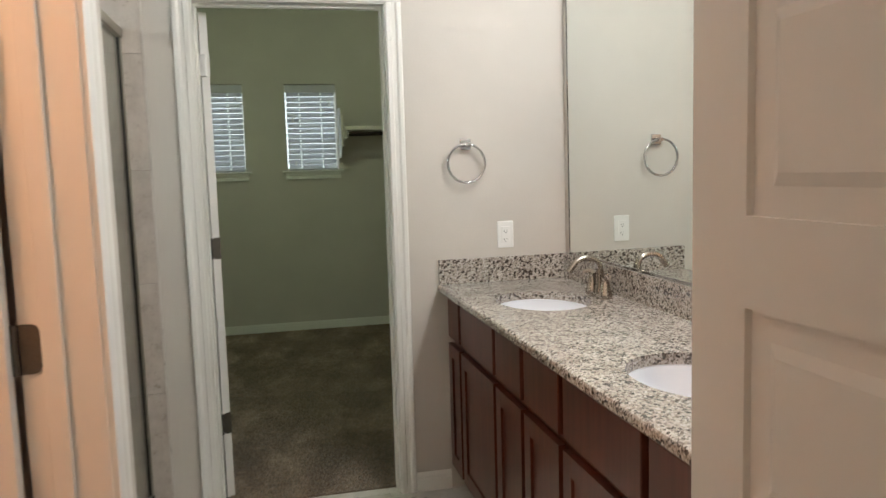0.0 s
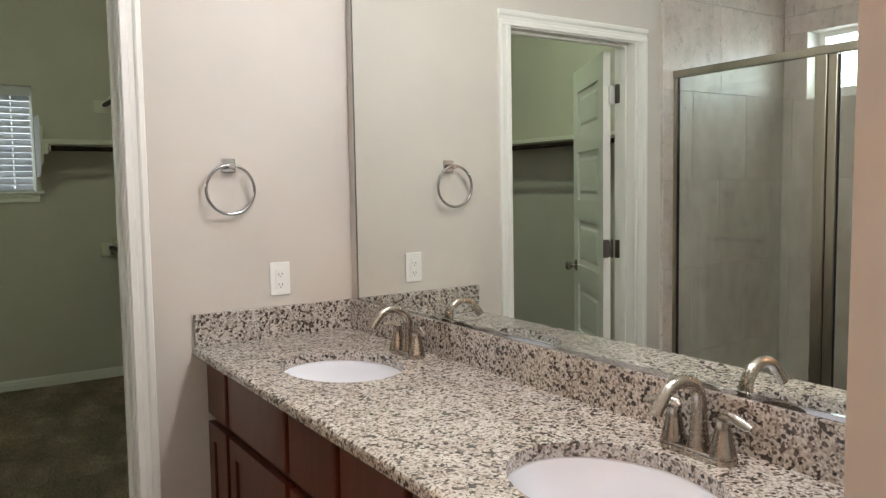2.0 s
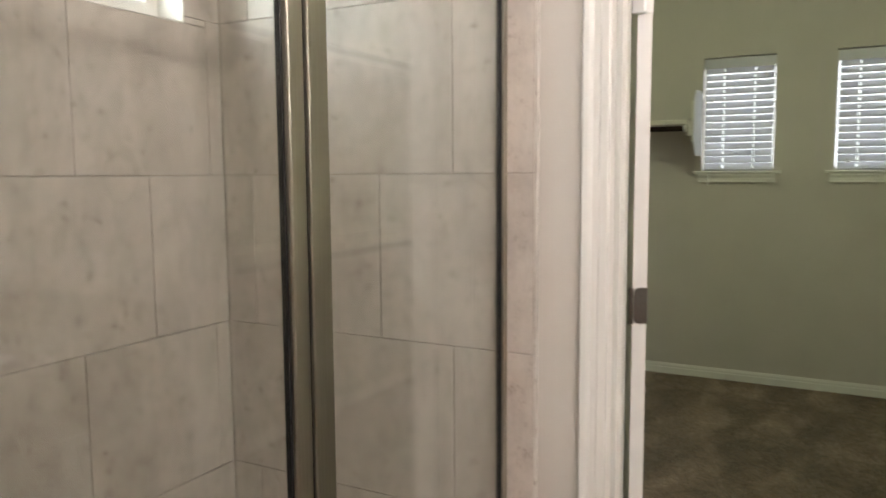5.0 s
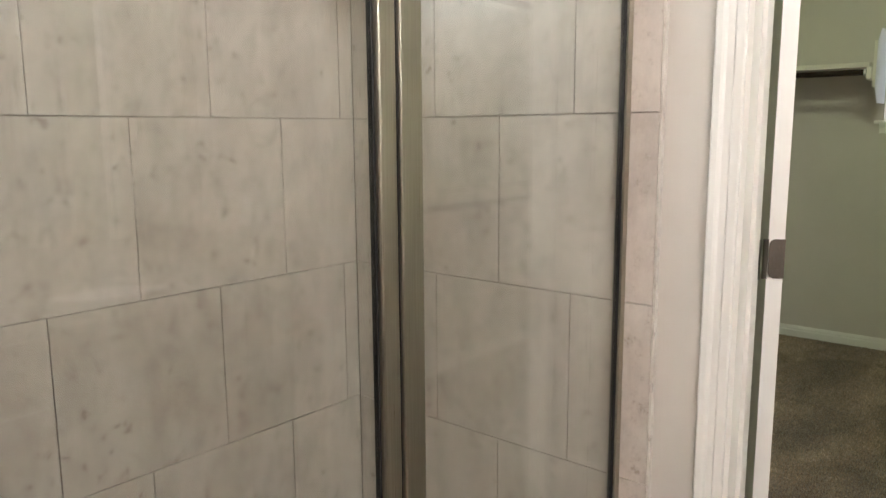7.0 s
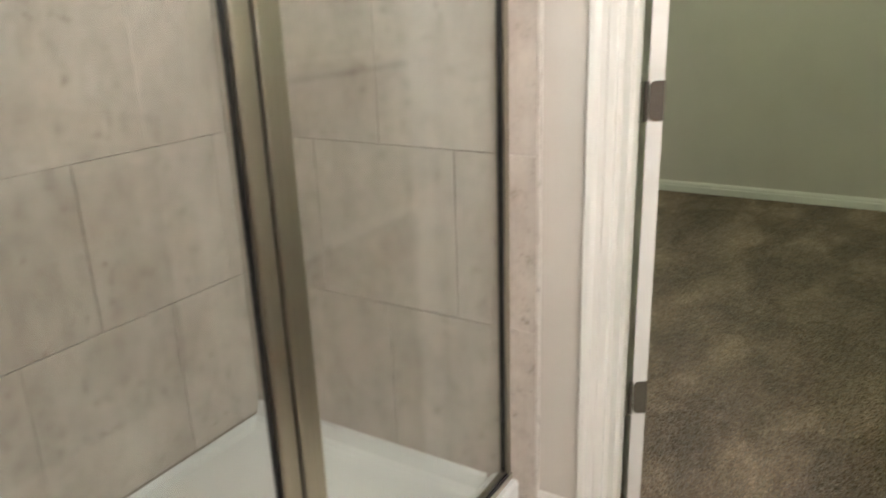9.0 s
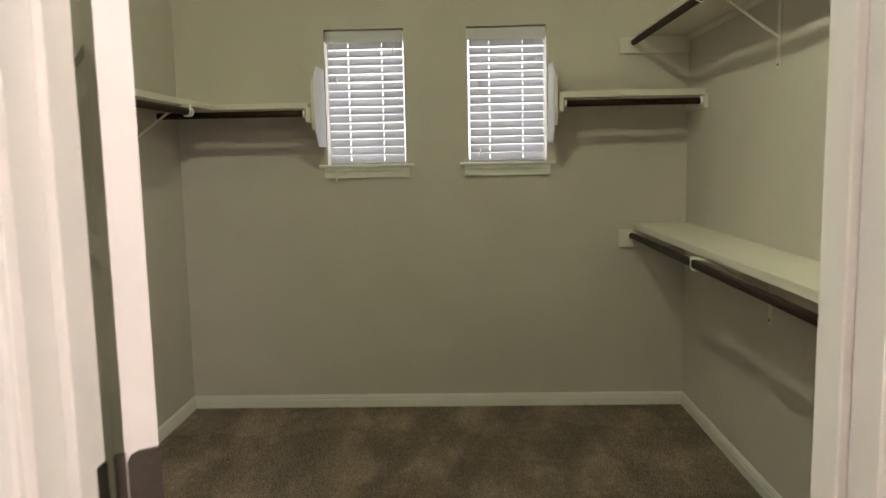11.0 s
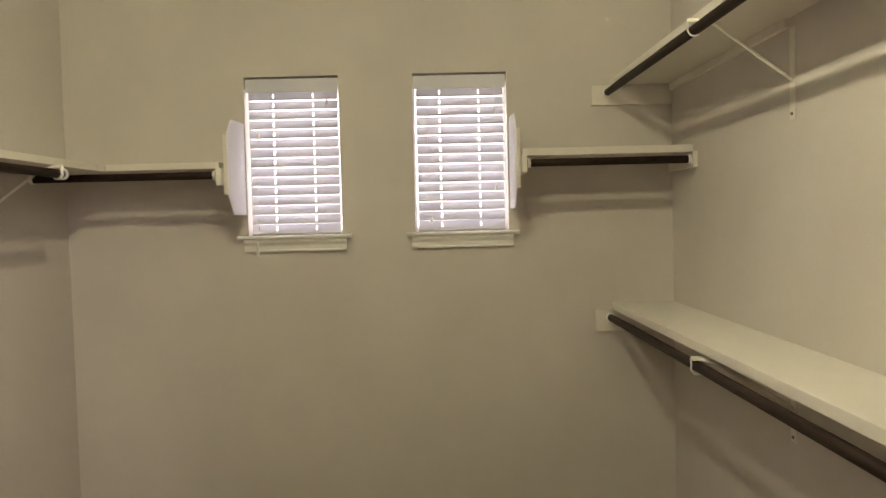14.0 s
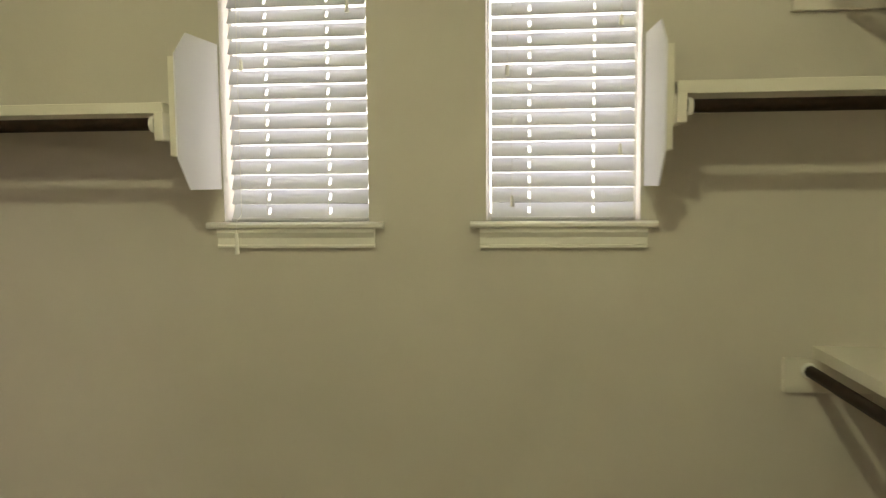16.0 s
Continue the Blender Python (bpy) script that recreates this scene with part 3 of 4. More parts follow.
    if wand:
        bm = bmesh.new()
        rod(bm, (wand, YF - 0.040, WZ0 - 0.092), (wand, YF - 0.040, WZ0 - 0.030), 0.007, 0.0045, 12)
        tube(bm, [(wand, YF - 0.040, WZ0 - 0.031), (wand, YF - 0.039, WZ0 + 0.004), (wand, YF + 0.006, WZ0 + 0.02), (wand, YF + 0.010, WZ1 - 0.07)], [0.0009] * 4, 6)
        part("cord_tassel", bm, PLASTIC, b)
    bd = whole("backdrop_closet", boxed(x0 - 0.5, x1 + (0.15 if n == 1 else 0.5), YF + 0.60, YF + 0.61, WZ0 - 0.7, WZ1 + 0.9), SKYGLOW, "bright overcast daylight outside the window", "sky", kind=S)
    return t


closet_window(1, *WX[0], ((-0.225, 2.03), (-0.545, 1.87)), -0.556)
closet_window(2, *WX[1], ((0.555, 1.97), (0.237, 1.84), (0.556, 1.61), (0.250, 1.466)), 0)


# ---- closet shelving ----
RX = 1.094
UP, LO, FR, LF = 2.066, 1.020, 1.729, 1.705


def shelf(z0, th, polygon, fronts, label):
    """A painted board with a slim strip glued along each front edge."""
    t = thing("closet_shelf", (*polygon[0], z0), label, "shelf", "closet shelves")
    bm = bmesh.new()
    prism(bm, polygon, "z", z0 + 0.0005, z0 + th - 0.0005)
    part("board", bm, SHELFP, t)
    for strip in fronts:
        bm = bmesh.new()
        prism(bm, strip, "z", z0, z0 + th)
        bmesh.ops.bevel(bm, geom=bm.edges[:], offset=0.0015, segments=2, affect="EDGES", profile=0.5)
        part("front_edge", bm, SHELFP, t)


E = 0.007
for nm, z0, th, skew in (("upper", UP, 0.026, 0.014), ("lower", LO, 0.033, 0.032)):
    shelf(z0, th, [(RX + skew + E, 3.60), (XR, 3.60), (XR, YF), (RX + E, YF)], [[(RX + skew, 3.60), (RX + skew + E, 3.60), (RX + E, YF), (RX, YF)]],
          "off-white painted %s shelf along the closet wall" % nm)
shelf(FR, 0.032, [(0.650, YF - 0.29 + E), (XR, YF - 0.29 + E), (XR, YF), (0.650, YF)], [[(0.650, YF - 0.29), (XR, YF - 0.29), (XR, YF - 0.29 + E), (0.650, YF - 0.29 + E)]],
      "short off-white shelf beside the window")
shelf(LF, 0.028, [(XL, 3.60), (-1.150 - E, 3.60), (-1.150 - E, YF - 0.32), (-1.130, YF - 0.29 + E), (-0.650, YF - 0.29 + E), (-0.650, YF), (XL, YF)],
      [[(-1.150 - E, 3.60), (-1.150, 3.60), (-1.150, YF - 0.32), (-1.150 - E, YF - 0.32)], [(-1.130, YF - 0.29), (-0.650, YF - 0.29), (-0.650, YF - 0.29 + E), (-1.130, YF - 0.29 + E)]],
      "off-white painted shelf turning the closet corner")
for nm, d in (("upper", (1.006, XR, YF - 0.019, YF, UP - 0.090, UP)), ("lower", (1.012, XR, YF - 0.019, YF, LO - 0.098, LO))):
    whole("shelf_cleat", boxed(*d, 0.002), SHELFP, "off-white painted cleat under a shelf end", "shelf support", "shelf cleats")
whole("shelf_cleat", boxed(XR - 0.019, XR, 5.62, YF - 0.02, UP - 0.03, UP, 0.002), SHELFP, "off-white painted cleat under a shelf end", "shelf support", "shelf cleats")
whole("shelf_cleat", boxed(XR - 0.019, XR, YF - 0.34, YF, FR - 0.068, FR, 0.002), SHELFP, "off-white painted cleat under a shelf end", "shelf support", "shelf cleats")


def closet_rod(a, b, label="dark bronze metal closet rod under a shelf"):
    t = thing("closet_rod", a, label, "closet rod", "closet rods")
    bm = bmesh.new()
    rod(bm, a, b, 0.0165, seg=24)
    part("rod", bm, BRONZE, t, smooth=True)
    d = (Vector(b) - Vector(a)).normalized()
    for p, s in ((a, 1), (b, -1)):
        bm = bmesh.new()
        rod(bm, Vector(p), Vector(p) + d * 0.012 * s, 0.0225, 0.0205, 24)
        part("socket", bm, PLASTIC, t, "white plastic rod socket", True)
    return t


closet_rod((1.079, YF - 0.0195, 2.033), (1.093, 3.60, 2.033))
closet_rod((1.079, YF - 0.0195, 0.986), (1.093, 3.60, 0.986))
closet_rod((0.668, YF - 0.305, 1.697), (XR - 0.0195, YF - 0.305, 1.697))
closet_rod((-0.658, YF - 0.305, 1.676), (XL, YF - 0.305, 1.676))
closet_rod((-1.132, 6.13, 1.672), (-1.132, 3.60, 1.672))


def bracket(wx, rx, y, shelf, rz, drop, label="white metal shelf and rod bracket"):
    """A wall strap, a sloping arm and a hook that carries the rod; wx: the wall, rx: the rod."""
    s = 1 if rx > wx else -1
    t = thing("shelf_bracket", (wx, y, shelf - drop), label, "bracket", "shelf brackets")
    part("strap", boxed(wx + s * 0.0005, wx + s * 0.0045, y - 0.017, y + 0.017, shelf - drop, shelf - 0.032, 0.001), SHELFP, t)
    bm = bmesh.new()
    tube(bm, [(wx + s * 0.004, y, shelf - drop * 0.62), (wx + s * 0.03, y, shelf - drop * 0.56), (rx - s * 0.06, y, shelf - 0.02), (rx - s * 0.01, y, shelf - 0.006), (rx + s * 0.02, y, shelf - 0.005)], [(0.009, 0.003)] * 5, 10)
    part("arm", bm, SHELFP, t)
    bm = bmesh.new()
    pts = [(rx + s * 0.021, y, shelf - 0.004)]
    for k in range(0, 9):
        a = radians(20 - 18 * k)
        pts.append((rx + s * 0.021 * math.cos(a), y, rz + 0.021 * math.sin(a)))
    tube(bm, pts, [(0.0055, 0.0022)] * len(pts), 10)
    part("hook", bm, PLASTIC, t)
    part("screw", boxed(wx + s * 0.004, wx + s * 0.009, y - 0.006, y + 0.006, shelf - drop + 0.012, shelf - drop + 0.022, 0.002), HINGE, t)
    return t


bracket(XR, 1.079, 5.600, UP, 2.033, 0.315)
bracket(XR, 1.079, 5.600, LO, 0.986, 0.280)
bracket(XL, -1.132, 6.085, LF, 1.672, 0.318)


def end_panel(x, s, shelf):
    """The board that ends a short shelf beside a window; s: the side away from the window."""
    t = thing("shelf_end_panel", (x, YF, 1.5), "white clipped-corner end board beside the window, carrying a shelf and rod", "shelf support", "shelf end panels")
    bm = bmesh.new()
    prism(bm, [(YF - 0.001, 1.507), (YF - 0.215, 1.507), (YF - 0.288, 1.590), (YF - 0.288, 1.856), (YF - 0.215, 1.922), (YF - 0.001, 1.930)], "x", x, x + s * 0.004)
    part("card_face", bm, CARD, t, "white clipped-corner face")
    part("board", boxed(x + s * 0.004, x + s * 0.020, YF - 0.288, YF - 0.001, 1.594, 1.850, 0.002), SHELFP, t)
    part("rod_block", boxed(x + s * 0.020, x + s * 0.044, YF - 0.325, YF - 0.10, shelf - 0.072, shelf - 0.0, 0.002), SHELFP, t)
    return t


end_panel(-0.611, -1, LF)
end_panel(0.621, 1, FR)


# ---- vanity ----
CZ, CF, CY0, CY1 = 0.893, 0.697, 1.120, YB
SX, SINKS = 0.972, (1.665, 2.700)
SA, SB = 0.165, 0.205


def worktop():
    bm = bmesh.new()
    z0, z1 = CZ - 0.030, CZ
    xa, xb = CF + 0.014, XM
    hx0, hx1 = SX - xa, xb - SX
    cuts = [CY0]
    for cy in SINKS:
        lo, hi = cy - 0.26, cy + 0.26
        box(bm, xa, xb, cuts[-1], lo, z0, z1)
        cuts.append(hi)
        angles = sorted([2 * math.pi * k / 64 for k in range(64)])
        inner, outer = [], []
        for a in angles:
            ix, iy = SA * math.cos(a), SB * math.sin(a)
            c, s = math.cos(a), math.sin(a)
            hx = hx1 if c > 0 else hx0
            kx = hx / abs(c) if abs(c) > 1e-9 else 1e9
            ky = 0.26 / abs(s) if abs(s) > 1e-9 else 1e9
            k = min(kx, ky)
            inner.append((SX + ix, cy + iy))
            outer.append((SX + c * k, cy + s * k))
        # bring the nearest outer points onto the corners
        for px, py in ((xb, hi), (xa, hi), (xa, lo), (xb, lo)):
            j = min(range(64), key=lambda i: (outer[i][0] - px) ** 2 + (outer[i][1] - py) ** 2)
            outer[j] = (px, py)
        it, ib = [bm.verts.new((*p, z1)) for p in inner], [bm.verts.new((*p, z0)) for p in inner]
        ot, ob = [bm.verts.new((*p, z1)) for p in outer], [bm.verts.new((*p, z0)) for p in outer]
        for k in range(64):
            n = (k + 1) % 64
            bm.faces.new((it[k], it[n], ot[n], ot[k]))
            bm.faces.new((ib[k], ob[k], ob[n], ib[n]))
            bm.faces.new((it[k], ib[k], ib[n], it[n]))
    box(bm, xa, xb, cuts[-1], CY1, z0, z1)
    # eased front edge
    prism(bm, [(xa, z0), (CF + 0.004, z0), (CF, z0 + 0.005), (CF, z1 - 0.010), (CF + 0.003, z1 - 0.004), (CF + 0.008, z1 - 0.0008), (xa, z1)], "y", CY0, CY1)
    bmesh.ops.remove_doubles(bm, verts=bm.verts[:], dist=0.0002)
    return bm


top = thing("vanity_worktop", (1.0, 2.2, CZ), "beige and brown speckled granite worktop on the vanity", "countertop")
part("slab", worktop(), GRANITE, top)
part("backsplash", boxed(XM - 0.020, XM, CY0, YB - 0.0205, CZ, 0.997, 0.0015), GRANITE, top)
part("side_splash", boxed(CF + 0.006, XM - 0.0, YB - 0.020, YB, CZ, 0.997, 0.0015), GRANITE, top)

for cy in SINKS:
    t = thing("sink", (SX, cy, CZ - 0.18), "white oval undermount porcelain sink", "sink", "vanity sinks")
    bm = bmesh.new()
    out = [(1.10, -0.0305), (1.02, -0.0305), (1.0, -0.034), (0.985, -0.06), (0.93, -0.105), (0.80, -0.145), (0.55, -0.166), (0.25, -0.174), (0.10, -0.176)]
    lathe(bm, (SX, cy, CZ), [(r * SB, z) for r, z in out], 48, SA / SB, 1.0)
    part("bowl", bm, PORCELAIN, t, smooth=True)
    bm = bmesh.new()
    lathe(bm, (SX, cy, CZ - 0.177), [(0.0, 0.004), (0.016, 0.004), (0.022, 0.006), (0.027, 0.003), (0.027, -0.03)], 24)
    part("drain", bm, CHROME, t, "chrome drain", True)


def faucet(y):
    x, z = 1.190, CZ
    up = 1.16
    t = thing("faucet", (x, y, z), "brushed nickel two-handle faucet with an arched spout", "faucet", "vanity faucets")
    bm = bmesh.new()
    pts = []
    for k in range(32):
        a = 2 * math.pi * k / 32
        px, py = 0.026 * math.cos(a), 0.026 * math.sin(a)
        pts.append((x + px, y + py + (0.055 if py > 0 else -0.055)))
    prism(bm, pts, "z", z, z + 0.010)
    prism(bm, [(x + (p - x) * 0.88, y + (q - y) * 0.96) for p, q in pts], "z", z + 0.010, z + 0.016)
    part("base_plate", bm, NICKEL, t, smooth=True)
    bm = bmesh.new()
    path, rad = [], []
    for h, r in ((0.010, 0.021), (0.025, 0.0185), (0.045, 0.0160), (0.07, 0.0145)):
        path.append((x + 0.004, y, z + h * up))
        rad.append(r)
    for k in range(0, 15):
        a = radians(k * 150 / 14)
        path.append((x + 0.004 - 0.054 + 0.054 * math.cos(a), y, z + 0.085 * up + 0.046 * math.sin(a)))
        rad.append(0.0142 - 0.0028 * k / 14)
    ex, _, ez = path[-1]
    path.append((ex - 0.016, y, ez - 0.018))
    rad.append(0.0118)
    path.append((ex - 0.021, y, ez - 0.026))
    rad.append(0.0124)
    tube(bm, path, rad, 20)
    part("spout", bm, NICKEL, t, smooth=True)
    for s in (-1, 1):
        bm = bmesh.new()
        yy = y + s * 0.054
        lathe(bm, (x, yy, z + 0.012), [(0.0, 0.0), (0.0255, 0.0), (0.0250, 0.006), (0.0195, 0.026), (0.0155, 0.044), (0.0130, 0.055), (0.0140, 0.059), (0.0140, 0.066), (0.0, 0.069)], 24)
        part("handle_body", bm, NICKEL, t, smooth=True)
        bm = bmesh.new()
        tube(bm, [(x + 0.004, yy - s * 0.010, z + 0.078), (x + 0.003, yy, z + 0.084), (x, yy + s * 0.016, z + 0.087), (x - 0.005, yy + s * 0.036, z + 0.085), (x - 0.010, yy + s * 0.056, z + 0.080), (x - 0.012, yy + s * 0.064, z + 0.079)],
             [(0.007, 0.006), (0.011, 0.008), (0.0105, 0.0055), (0.0095, 0.004), (0.0085, 0.0035), (0.004, 0.002)], 14)
        part("lever", bm, NICKEL, t, smooth=True)


faucet(1.660)
faucet(2.702)

# cabinet units, doors with a framed flat panel under slab drawer fronts
FX = 0.735


def cabinet(y0, y1):
    t = thing("vanity_cabinet", (FX, (y0 + y1) / 2, 0), "dark cherry vanity cabinet unit with a door under a drawer front", "cabinet", "vanity cabinets")
    part("body", boxes((FX + 0.030, FX + 0.040, y0 + 0.0005, y1 - 0.0005, 0.095, CZ - 0.031), (FX + 0.040, XM, y0 + 0.0005, y0 + 0.016, 0.095, CZ - 0.031), (FX + 0.040, XM, y1 - 0.016, y1 - 0.0005, 0.095, CZ - 0.031),
                       (FX + 0.040, XM, y0 + 0.016, y1 - 0.016, 0.095, 0.112), (FX + 0.075, XM, y0 + 0.0005, y1 - 0.0005, 0.0, 0.095)), CHERRY, t)
    g = 0.015
    part("drawer_front", boxed(FX, FX + 0.020, y0 + g, y1 - g, 0.672, 0.838, 0.004), CHERRY, t)
    d = part("cabinet_door", boxes((FX, FX + 0.020, y0 + g, y0 + g + 0.052, 0.112, 0.645), (FX, FX + 0.020, y1 - g - 0.052, y1 - g, 0.112, 0.645),
                                   (FX + 0.0003, FX + 0.020, y0 + g + 0.052, y1 - g - 0.052, 0.112, 0.170), (FX + 0.0003, FX + 0.020, y0 + g + 0.052, y1 - g - 0.052, 0.590, 0.645)), CHERRY, t)
    bm = bmesh.new()
    box(bm, FX + 0.009, FX + 0.019, y0 + g + 0.050, y1 - g - 0.050, 0.168, 0.592)
    part("door_panel", bm, CHERRY, d)


edges = (1.125, 1.497, 1.946, 2.252, 2.541, 3.015, 3.226)
for a, b in zip(edges, edges[1:]):
    cabinet(a, b)

# ---- mirror, towel ring, outlet, vanity light ----
mir = thing("mirror", (XM, 2.2, 1.0), "large frameless wall mirror standing on the backsplash", "mirror")
# the mirror hangs a few millimetres out of true
lean = Matrix.Translation((XM - 0.0005, 3.166, 1.0)) @ Matrix.Rotation(-0.003, 4, "Z") @ Matrix.Rotation(-0.0042, 4, "Y") @ Matrix.Translation((0.0005 - XM, -3.166, -1.0))
for nm, bm, material, label in (("glass", boxed(XM - 0.0065, XM - 0.0005, CY0 + 0.01, 3.166, 1.0005, 2.086), MIRROR, ""),
                                ("edge_trim", boxes((XM - 0.010, XM - 0.0068, CY0 + 0.01, 3.168, 0.9985, 1.008), (XM - 0.009, XM - 0.0003, 3.1662, 3.170, 0.9985, 2.086)), CHROME, "thin metal edge channel")):
    bmesh.ops.transform(bm, matrix=lean, verts=bm.verts[:])
    part(nm, bm, material, mir, label)

ring = thing("towel_ring", (0.833, YB, 1.47), "polished chrome towel ring on a square plate", "towel ring")
part("wall_plate", boxed(0.810, 0.856, YB - 0.010, YB, 1.452, 1.498, 0.003), CHROME, ring, smooth=False)
part("post", boxed(0.822, 0.844, YB - 0.050, YB - 0.0095, 1.464, 1.482, 0.003), CHROME, ring)
bm = bmesh.new()
N, R = 48, 0.079
vr = []
for k in range(N):
    a = 2 * math.pi * k / N
    c = Vector((0.827 + R * math.cos(a), YB - 0.040, 1.396 + R * math.sin(a)))
    e = Vector((math.cos(a), 0, math.sin(a)))
    vr.append([bm.verts.new(c + e * 0.0055 * math.cos(b) + Vector((0, 1, 0)) * 0.0055 * math.sin(b)) for b in [2 * math.pi * j / 12 for j in range(12)]])
for k in range(N):
    for j in range(12):
        bm.faces.new((vr[k][j], vr[(k + 1) % N][j], vr[(k + 1) % N][(j + 1) % 12], vr[k][(j + 1) % 12]))
part("ring", bm, CHROME, ring, smooth=True)

out = thing("wall_outlet", (1.0, YB, 1.09), "white two-socket wall outlet with test buttons", "outlet")
part("cover_plate", boxed(0.964, 1.036, YB - 0.006, YB, 1.034, 1.148, 0.003), PLASTIC, out)
part("socket_insert", boxed(0.983, 1.017, YB - 0.0085, YB - 0.0055, 1.057, 1.125, 0.001), PLASTIC, out)
for zc in (1.071, 1.107):
    for dx in (-0.006, 0.006):
        part("slot", boxed(1.0 + dx - 0.001, 1.0 + dx + 0.001, YB - 0.0090, YB - 0.0080, zc - 0.004, zc + 0.004), BLACK, out)
    bm = bmesh.new()
    rod(bm, (1.0, YB - 0.0090, zc - 0.009), (1.0, YB - 0.0080, zc - 0.009), 0.0022, seg=10)
    part("slot", bm, BLACK, out)
part("button", boxed(0.989, 0.999, YB - 0.0095, YB - 0.008, 1.086, 1.092), PLASTIC, out)
part("button", boxed(1.001, 1.011, YB - 0.0095, YB - 0.008, 1.086, 1.092), PLASTIC, out)

BULB = glow("lit_bulb", (1.0, 0.86, 0.68), 6.0)
vl = thing("vanity_light", (XM, 2.2, 2.3), "brushed nickel vanity light bar with four bare round bulbs", "wall lamp")
part("back_plate", boxed(XM - 0.022, XM, 1.28, 2.42, 2.33, 2.41, 0.004), NICKEL, vl)
for yy in VANITY_Y:
    bm = bmesh.new()
    tube(bm, [(XM - 0.02, yy, 2.37), (VANITY_X + 0.05, yy, 2.384), (VANITY_X, yy, 2.378), (VANITY_X, yy, 2.350)], [0.008] * 4, 12)
    part("arm", bm, NICKEL, vl, smooth=True)
    bm = bmesh.new()
    lathe(bm, (VANITY_X, yy, 0), [(0.0, 2.356), (0.024, 2.356), (0.027, 2.340), (0.027, 2.312), (0.0, 2.310)], 24)
    part("socket", bm, NICKEL, vl, smooth=True)


def ceiling_light(x, y, label):
    t = thing("ceiling_light", (x, y, CEIL), label, "ceiling lamp")
    bm = bmesh.new()
    lathe(bm, (x, y, CEIL), [(0.0, -0.022), (0.06, -0.022), (0.075, -0.012), (0.078, 0.0)], 32)
    part("base", bm, PLASTIC, t, smooth=True)
    bm = bmesh.new()
    lathe(bm, (x, y, CEIL - 0.02), [(0.0, 0.0), (0.014, 0.0), (0.016, -0.02), (0.026, -0.045), (0.026, -0.06), (0.015, -0.078), (0.0, -0.082)], 20)
    part("bulb", bm, BULB, t, "lit bulb", True)


closet_lamp = thing("ceiling_light", (-0.03, 4.60, CEIL), "white closet ceiling light with a lit horizontal bulb", "ceiling lamp")
bm = bmesh.new()
lathe(bm, (-0.03, 4.60, CEIL), [(0.0, -0.022), (0.06, -0.022), (0.075, -0.012), (0.078, 0.0)], 32)
part("base", bm, PLASTIC, closet_lamp, smooth=True)
bm = bmesh.new()
tube(bm, [(-0.03, 4.60, CEIL - 0.02), (-0.03, 4.60, CEIL - 0.06), (-0.03, 4.59, CEIL - 0.105), (-0.03, 4.575, CEIL - 0.125), (-0.03, 4.55, CEIL - 0.130)], [0.012, 0.012, 0.014, 0.018, 0.018], 14)
part("socket", bm, PLASTIC, closet_lamp, smooth=True)
bm = bmesh.new()
bmesh.ops.create_uvsphere(bm, u_segments=16, v_segments=10, radius=1.0)
BULB_R, BULB_L = 0.030, 0.078
bmesh.ops.transform(bm, matrix=Matrix.Translation((-0.03, 4.60, CEIL - 0.130)) @ Matrix.Diagonal((BULB_R, BULB_L, BULB_R, 1)), verts=bm.verts[:])
bulb_area = sum(f.calc_area() for f in bm.faces)
part("bulb", bm, glow("lit_closet_bulb", CLOSET_C, CLOSET_W / (math.pi * bulb_area)), closet_lamp, "lit bulb", True)
ceiling_light(-0.95, 0.75, "white ceiling light in the small room")
ceiling_light(-0.60, -1.60, "white bedroom ceiling light")

# ---- shower ----
pan = thing("shower_pan", (-0.9, 2.5, 0), "white acrylic shower pan with a raised curb", "shower pan")
SY0, SY1 = 1.803, 3.2125
bm = bmesh.new()
prism(bm, [(-1.3845, 0.0), (-0.456, 0.0), (-0.456, 0.094), (-0.462, 0.104), (-0.522, 0.104), (-0.536, 0.096), (-0.560, 0.046), (-0.585, 0.036), (-1.345, 0.030), (-1.372, 0.036), (-1.3845, 0.052)], "y", SY0, SY1)
part("basin", bm, ACRYLIC, pan)
bm = bmesh.new()
prism(bm, [(SY1, 0.02), (SY1, 0.094), (SY1 - 0.008, 0.086), (SY1 - 0.020, 0.050), (SY1 - 0.035, 0.038), (SY1 - 0.06, 0.031)], "x", -1.3845, -0.55)
part("upstand", bm, ACRYLIC, pan)
bm = bmesh.new()
prism(bm, [(SY0, 0.02), (SY0, 0.075), (SY0 + 0.010, 0.066), (SY0 + 0.035, 0.038), (SY0 + 0.06, 0.031)], "x", -1.3845, -0.55)
part("upstand", bm, ACRYLIC, pan)
bm = bmesh.new()
lathe(bm, (-0.95, 2.15, 0.0325), [(0.0, 0.003), (0.045, 0.003), (0.052, 0.0)], 28)
part("drain", bm, CHROME, pan, "round chrome drain", True)

enc = thing("shower_enclosure", (XG, 2.5, 0.104), "clear glass shower panel and door in a brushed nickel frame", "shower enclosure")
part("header_rail", boxed(XG - 0.018, XG + 0.018, SY0, SY1, 1.893, 1.928, 0.003), FRAME, enc)
part("bottom_track", boxes((XG - 0.014, XG + 0.016, SY0, SY1, 0.104, 0.122), (XG - 0.005, XG + 0.010, SY0, SY1, 0.122, 0.134)), FRAME, enc)
part("track_seal", boxed(XG + 0.0102, XG + 0.0150, 2.50, SY1 - 0.021, 0.1222, 0.1315), SEAL, enc, "black rubber seal")
part("wall_channel", boxed(XG - 0.012, XG + 0.012, SY1 - 0.020, SY1, 0.122, 1.893, 0.001), FRAME, enc)
